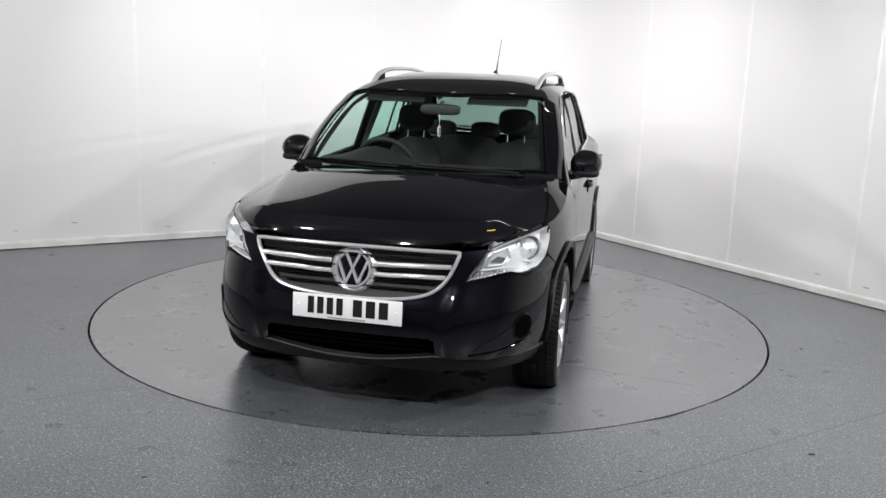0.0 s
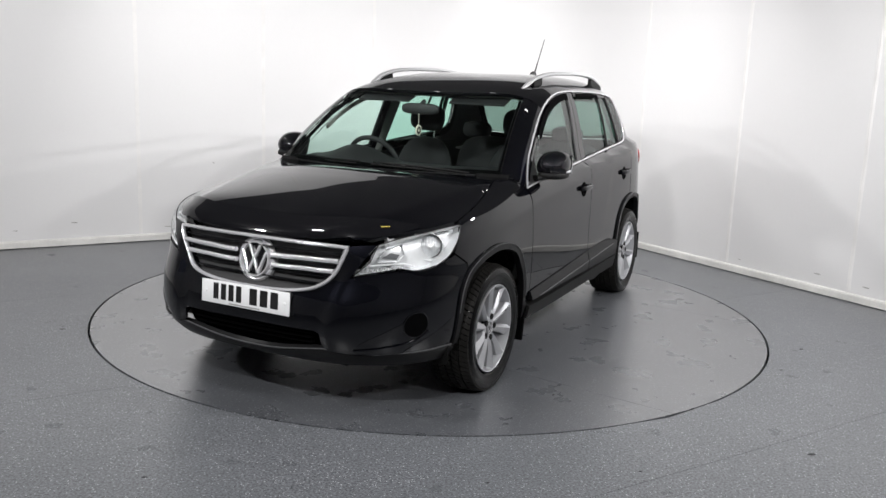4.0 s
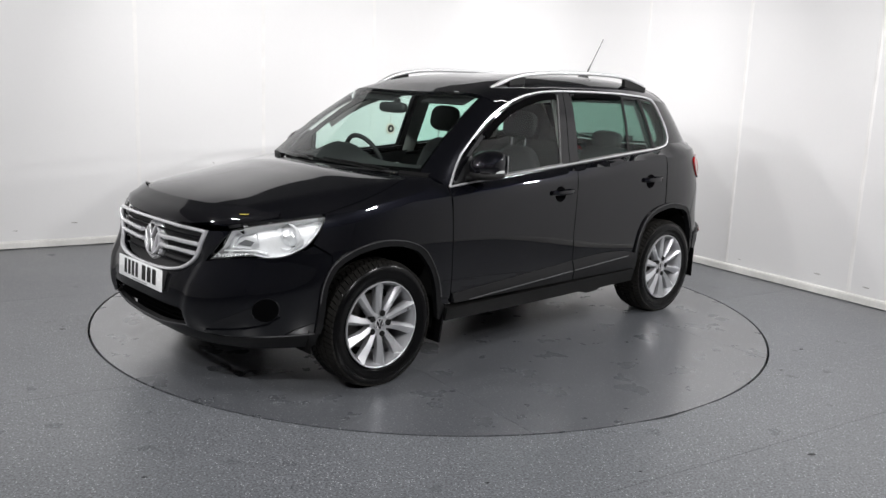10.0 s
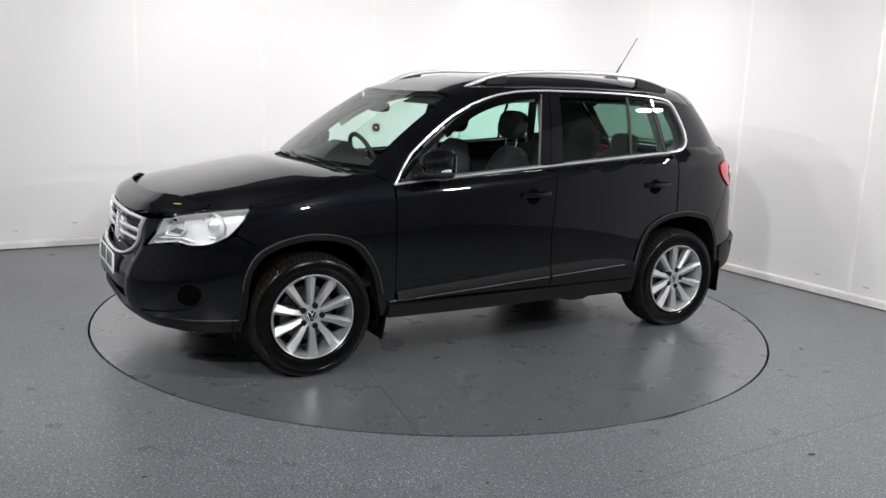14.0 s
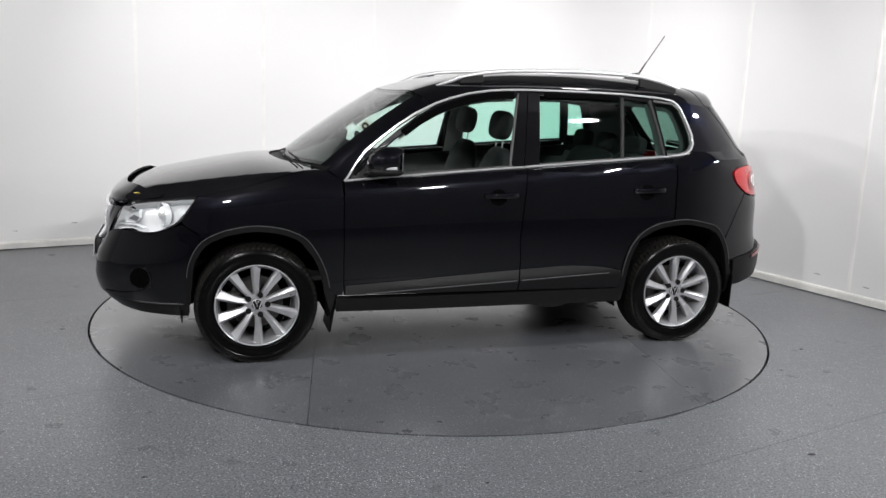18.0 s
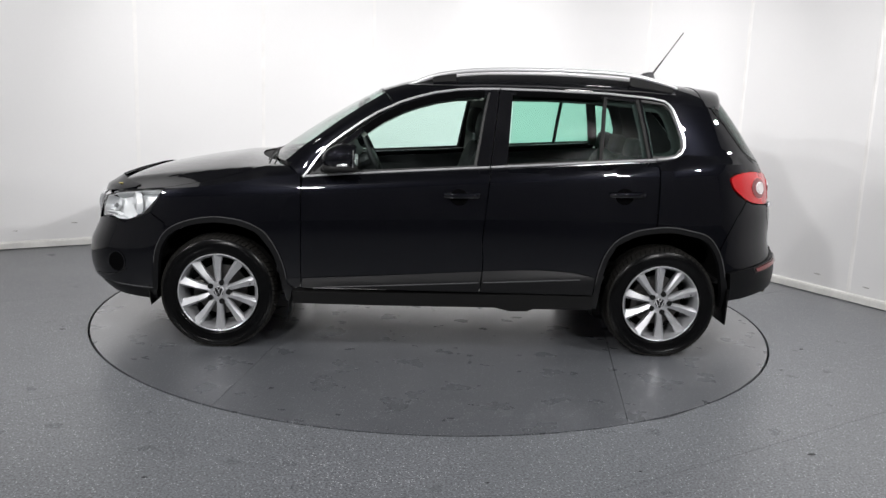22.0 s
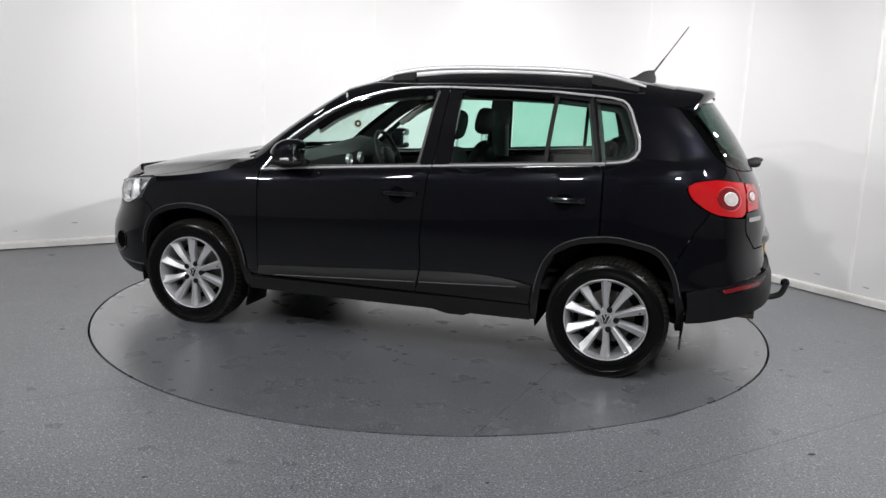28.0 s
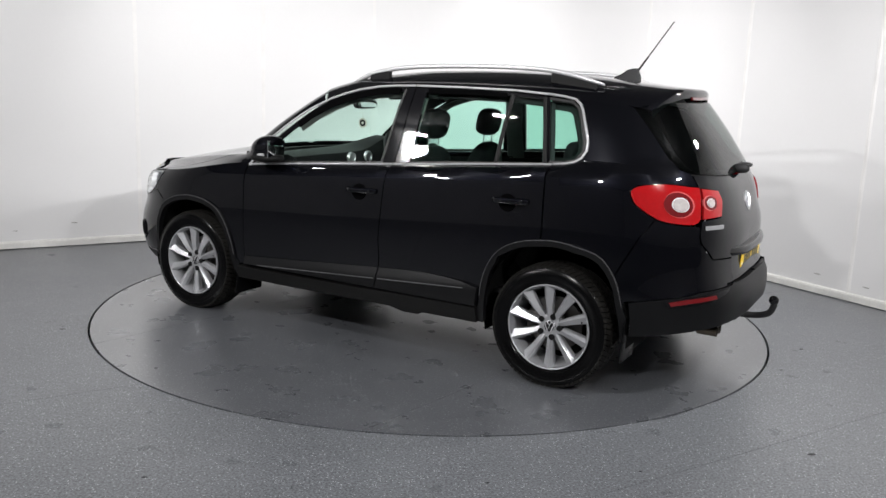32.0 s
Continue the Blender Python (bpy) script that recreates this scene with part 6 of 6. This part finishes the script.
for y in [0.74 * (i / 10 - 1) for i in range(21)]:
    hump = 0.085 * math.exp(-((y + 0.37) / 0.19) ** 2)
    c = 0.26 * (y / 0.768) ** 2
    rows.append([bm.verts.new(p) for p in ((1.06 - c, y, 0.80), (1.06 - c, y, 1.055), (0.92 - c * 0.9, y, 1.075 + hump * 0.3), (0.72 - c * 0.5, y, 1.085 + hump), (0.60 - c * 0.2, y, 1.07 + hump), (0.57, y, 1.00), (0.60, y, 0.75), (0.70, y, 0.5), (1.0 - c, y, 0.5))])
for a, b in zip(rows, rows[1:]):
    for j in range(9):
        bm.faces.new((a[j], a[(j + 1) % 9], b[(j + 1) % 9], b[j]))
bm.faces.new(rows[0])
bm.faces.new(rows[-1][::-1])
bmesh.ops.recalc_face_normals(bm, faces=bm.faces[:])
dash = part("dashboard", bm, CABIN, car, "dark plastic dashboard", angle=50)
bm = bmesh.new()
box(bm, (0.58, -0.16, 0.80), (0.64, 0.16, 1.03), Matrix.Identity(4), 0.015)
part("centre_stack", bm, GLOSSBLACK, dash)
for y in (-0.10, 0.10):
    part("air_vent", lathe(bmesh.new(), [(0.0, 0.0), (0.0, 0.03), (-0.012, 0.038), (0.01, 0.042)], 20, (0.572, y, 1.03), "x"), ALU, dash)
sw = pose(0.46, -0.37, 1.035, 0, -66, 0)
ring = [(0.185 * math.cos(2 * math.pi * i / 36), 0.185 * math.sin(2 * math.pi * i / 36), 0) for i in range(36)]
wheel_rim = part("steering_wheel", sweep(bmesh.new(), ring, 0.030, 0.032, (0, 0, 1), 10, closed=True), CABIN, car, "black three-spoke steering wheel", m=sw)
part("horn_pad", blob((0, 0, -0.01), (0.075, 0.085, 0.03), 2.6, 20, 10), CABIN, wheel_rim)
for a in (0, 180, 270):
    part("wheel_spoke", sweep(bmesh.new(), [(0.06 * math.sin(radians(a)), 0.06 * math.cos(radians(a)), -0.01), (0.18 * math.sin(radians(a)), 0.18 * math.cos(radians(a)), 0)], 0.015, 0.04, (0, 0, 1), 6), CABIN, wheel_rim)
part("steering_column", sweep(bmesh.new(), [(0.48, -0.37, 1.025), (0.62, -0.37, 0.97)], 0.10, 0.10, (0, 0, 1), 10), CABIN, dash)


def seat(y, x=0.0):
    s = part("front_seat", blob((0.12 + x, y, 0.52), (0.27, 0.25, 0.09), 3.2, 24, 10), CLOTH, car, "charcoal cloth front seat")
    bm = blob((0, 0, 0), (0.075, 0.235, 0.33), 3.0, 24, 14)
    for v in bm.verts:
        v.co.y *= 1 - 0.16 * max(0, v.co.z / 0.33)
    part("backrest", bm, CLOTH, s, m=pose(-0.19 + x, y, 0.86, 0, -14, 0))
    part("headrest", blob((0, 0, 0), (0.055, 0.132, 0.092), 3.0, 20, 12), CLOTH, s, "charcoal cloth headrest", m=pose(-0.255 + x, y, 1.318, 0, -10, 0))
    for d in (-0.06, 0.06):
        part("headrest_post", sweep(bmesh.new(), [(-0.245 + x, y + d, 1.15), (-0.255 + x, y + d, 1.27)], 0.008, 0.008, (1, 0, 0), 8), CHROME, s)


seat(0.365)
seat(-0.365)
bench = part("rear_bench", blob((-0.80, 0, 0.56), (0.27, 0.66, 0.09), 4, 28, 10), CLOTH, car, "charcoal cloth rear bench")
for y, w in ((0.41, 0.265), (-0.20, 0.33)):
    part("backrest", blob((0, 0, 0), (0.075, w, 0.33), 4, 24, 12), CLOTH, bench, m=pose(-1.10, y, 0.84, 0, -18, 0))
for y in (0.38, -0.03, -0.40):
    part("headrest", blob((0, 0, 0), (0.045, 0.125, 0.065), 3.2, 20, 10), CLOTH, bench, "charcoal rear headrest", m=pose(-1.20, y, 1.205, 0, -12, 0))
bm = bmesh.new()
box(bm, (-1.95, -0.62, 1.03), (-1.25, 0.62, 1.05), bevel=0.005)
part("parcel_shelf", bm, CABIN, car, "dark luggage cover")
# inside mirror and hanging air freshener
im = part("rear_view_mirror", blob((0.535, 0.0, 1.405), (0.022, 0.128, 0.034), 3.6, 24, 10), CABIN, car, "dark rear-view mirror")
part("mirror_glass", blob((0.517, 0.0, 1.405), (0.008, 0.118, 0.029), 4, 24, 8), MIRROR, im)
part("mirror_stalk", sweep(bmesh.new(), [(0.53, 0, 1.425), (0.512, 0, 1.440), (0.482, 0, 1.450)], 0.022, 0.03, (0, 1, 0), 8), CABIN, im)
part("cord", sweep(bmesh.new(), [(0.552, 0.0, 1.395), (0.552, 0.0, 1.30)], 0.003, 0.003, (1, 0, 0), 5), PALECARD, im)
fresh = part("air_freshener", lathe(bmesh.new(), [(-0.003, 0.0), (-0.003, 0.034), (0.003, 0.034), (0.003, 0.0)], 28, (0.552, 0.0, 1.272)), PALECARD, im, "round cream air freshener on a cord")
part("freshener_print", lathe(bmesh.new(), [(-0.0042, 0.010), (-0.0042, 0.024), (0.0042, 0.024), (0.0042, 0.010)], 28, (0.552, 0.0, 1.272), close=True), CABIN, fresh)
for y in (-0.33, 0.33):
    bm = bmesh.new()
    box(bm, (-0.075, -0.19, -0.006), (0.075, 0.19, 0.006), pose(0.36, y, 1.472, 0, 22, 0), 0.004)
    part("sun_visor", bm, CABIN, car, "dark folded sun visor")


# ---- scuffs, marks and specks ----
def fleck(parent, places, mat, name, label):
    for p, across, up, w, h in places:
        bm = bmesh.new()
        vs = [bm.verts.new(p + across * (w * math.cos(q) * random.uniform(0.7, 1.1)) + up * (h * math.sin(q) * random.uniform(0.7, 1.1))) for q in [2 * math.pi * i / 10 for i in range(10)]]
        bm.faces.new(vs)
        r = bmesh.ops.extrude_face_region(bm, geom=bm.faces[:])
        n = across.cross(up).normalized()
        bmesh.ops.translate(bm, verts=[g for g in r["geom"] if isinstance(g, bmesh.types.BMVert)], vec=n * 0.0006)
        bmesh.ops.recalc_face_normals(bm, faces=bm.faces[:])
        part(name, bm, mat, parent, label, smooth=False)


SCUFF = material("grey_scuff", (0.42, 0.41, 0.39), 0.6, grain=0.2)
GRIT = material("dark_grit", (0.02, 0.02, 0.022), 0.6, grain=0.2)
up = Vector((0, 0, 1))
fleck(wall_first, [(room(a, 0.0015, z), ALONG, up, w, h) for a, z, w, h in ((5.02, 0.21, 0.028, 0.006), (3.75, 0.73, 0.010, 0.007), (5.5, 0.16, 0.02, 0.004), (4.2, 0.13, 0.03, 0.005))], SCUFF, "scuff", "faint grey scuff")
fleck(wall_second, [(room(0.0015, d, z), -DOWN, up, w, h) for d, z, w, h in ((4.02, 0.16, 0.03, 0.006), (4.45, 0.14, 0.035, 0.006), (3.25, 0.13, 0.02, 0.004), (4.75, 0.12, 0.03, 0.007))], SCUFF, "scuff", "faint grey scuff")
fleck(floor, [(Vector((x, y, 0.0004)), Vector((1, 0.2, 0)), Vector((-0.2, 1, 0)), w, h) for x, y, w, h in ((-2.25, -0.85, 0.02, 0.012), (1.72, -2.32, 0.022, 0.012), (2.05, -1.15, 0.014, 0.008), (0.9, -2.55, 0.010, 0.006), (-1.1, -2.75, 0.012, 0.007), (2.35, -0.72, 0.016, 0.010), (-2.7, -1.7, 0.012, 0.008), (0.25, -2.7, 0.009, 0.006), (1.3, -3.0, 0.008, 0.006))], GRIT, "grit", "dark speck of grit")
fleck(turntable, [(Vector((x, y, 0.0004)), Vector((1, 0.2, 0)), Vector((-0.2, 1, 0)), w, h) for x, y, w, h in ((1.2, 1.35, 0.012, 0.006), (0.35, 1.25, 0.010, 0.006), (-0.2, 1.6, 0.010, 0.005), (-0.7, 0.6, 0.014, 0.007), (0.6, 0.2, 0.016, 0.007), (-0.1, -0.3, 0.014, 0.006), (0.2, 0.75, 0.012, 0.005), (1.5, -1.2, 0.012, 0.006), (-1.3, -1.3, 0.012, 0.006))], GRIT, "grit", "dark speck of grit")


# ---- movement ----
def motions():
    rows = []
    for i in range(33):
        turn = Matrix.Rotation(radians(-103.696 - 3.4034 * i + 0.001997 * i * i), 4, "Z")
        rows.append((float(i), turn @ Matrix.Translation(-AXIS)))
    walk(car, rows)
    walk(turntable, [(t, m @ Matrix.Translation(AXIS)) for t, m in rows])


motions()
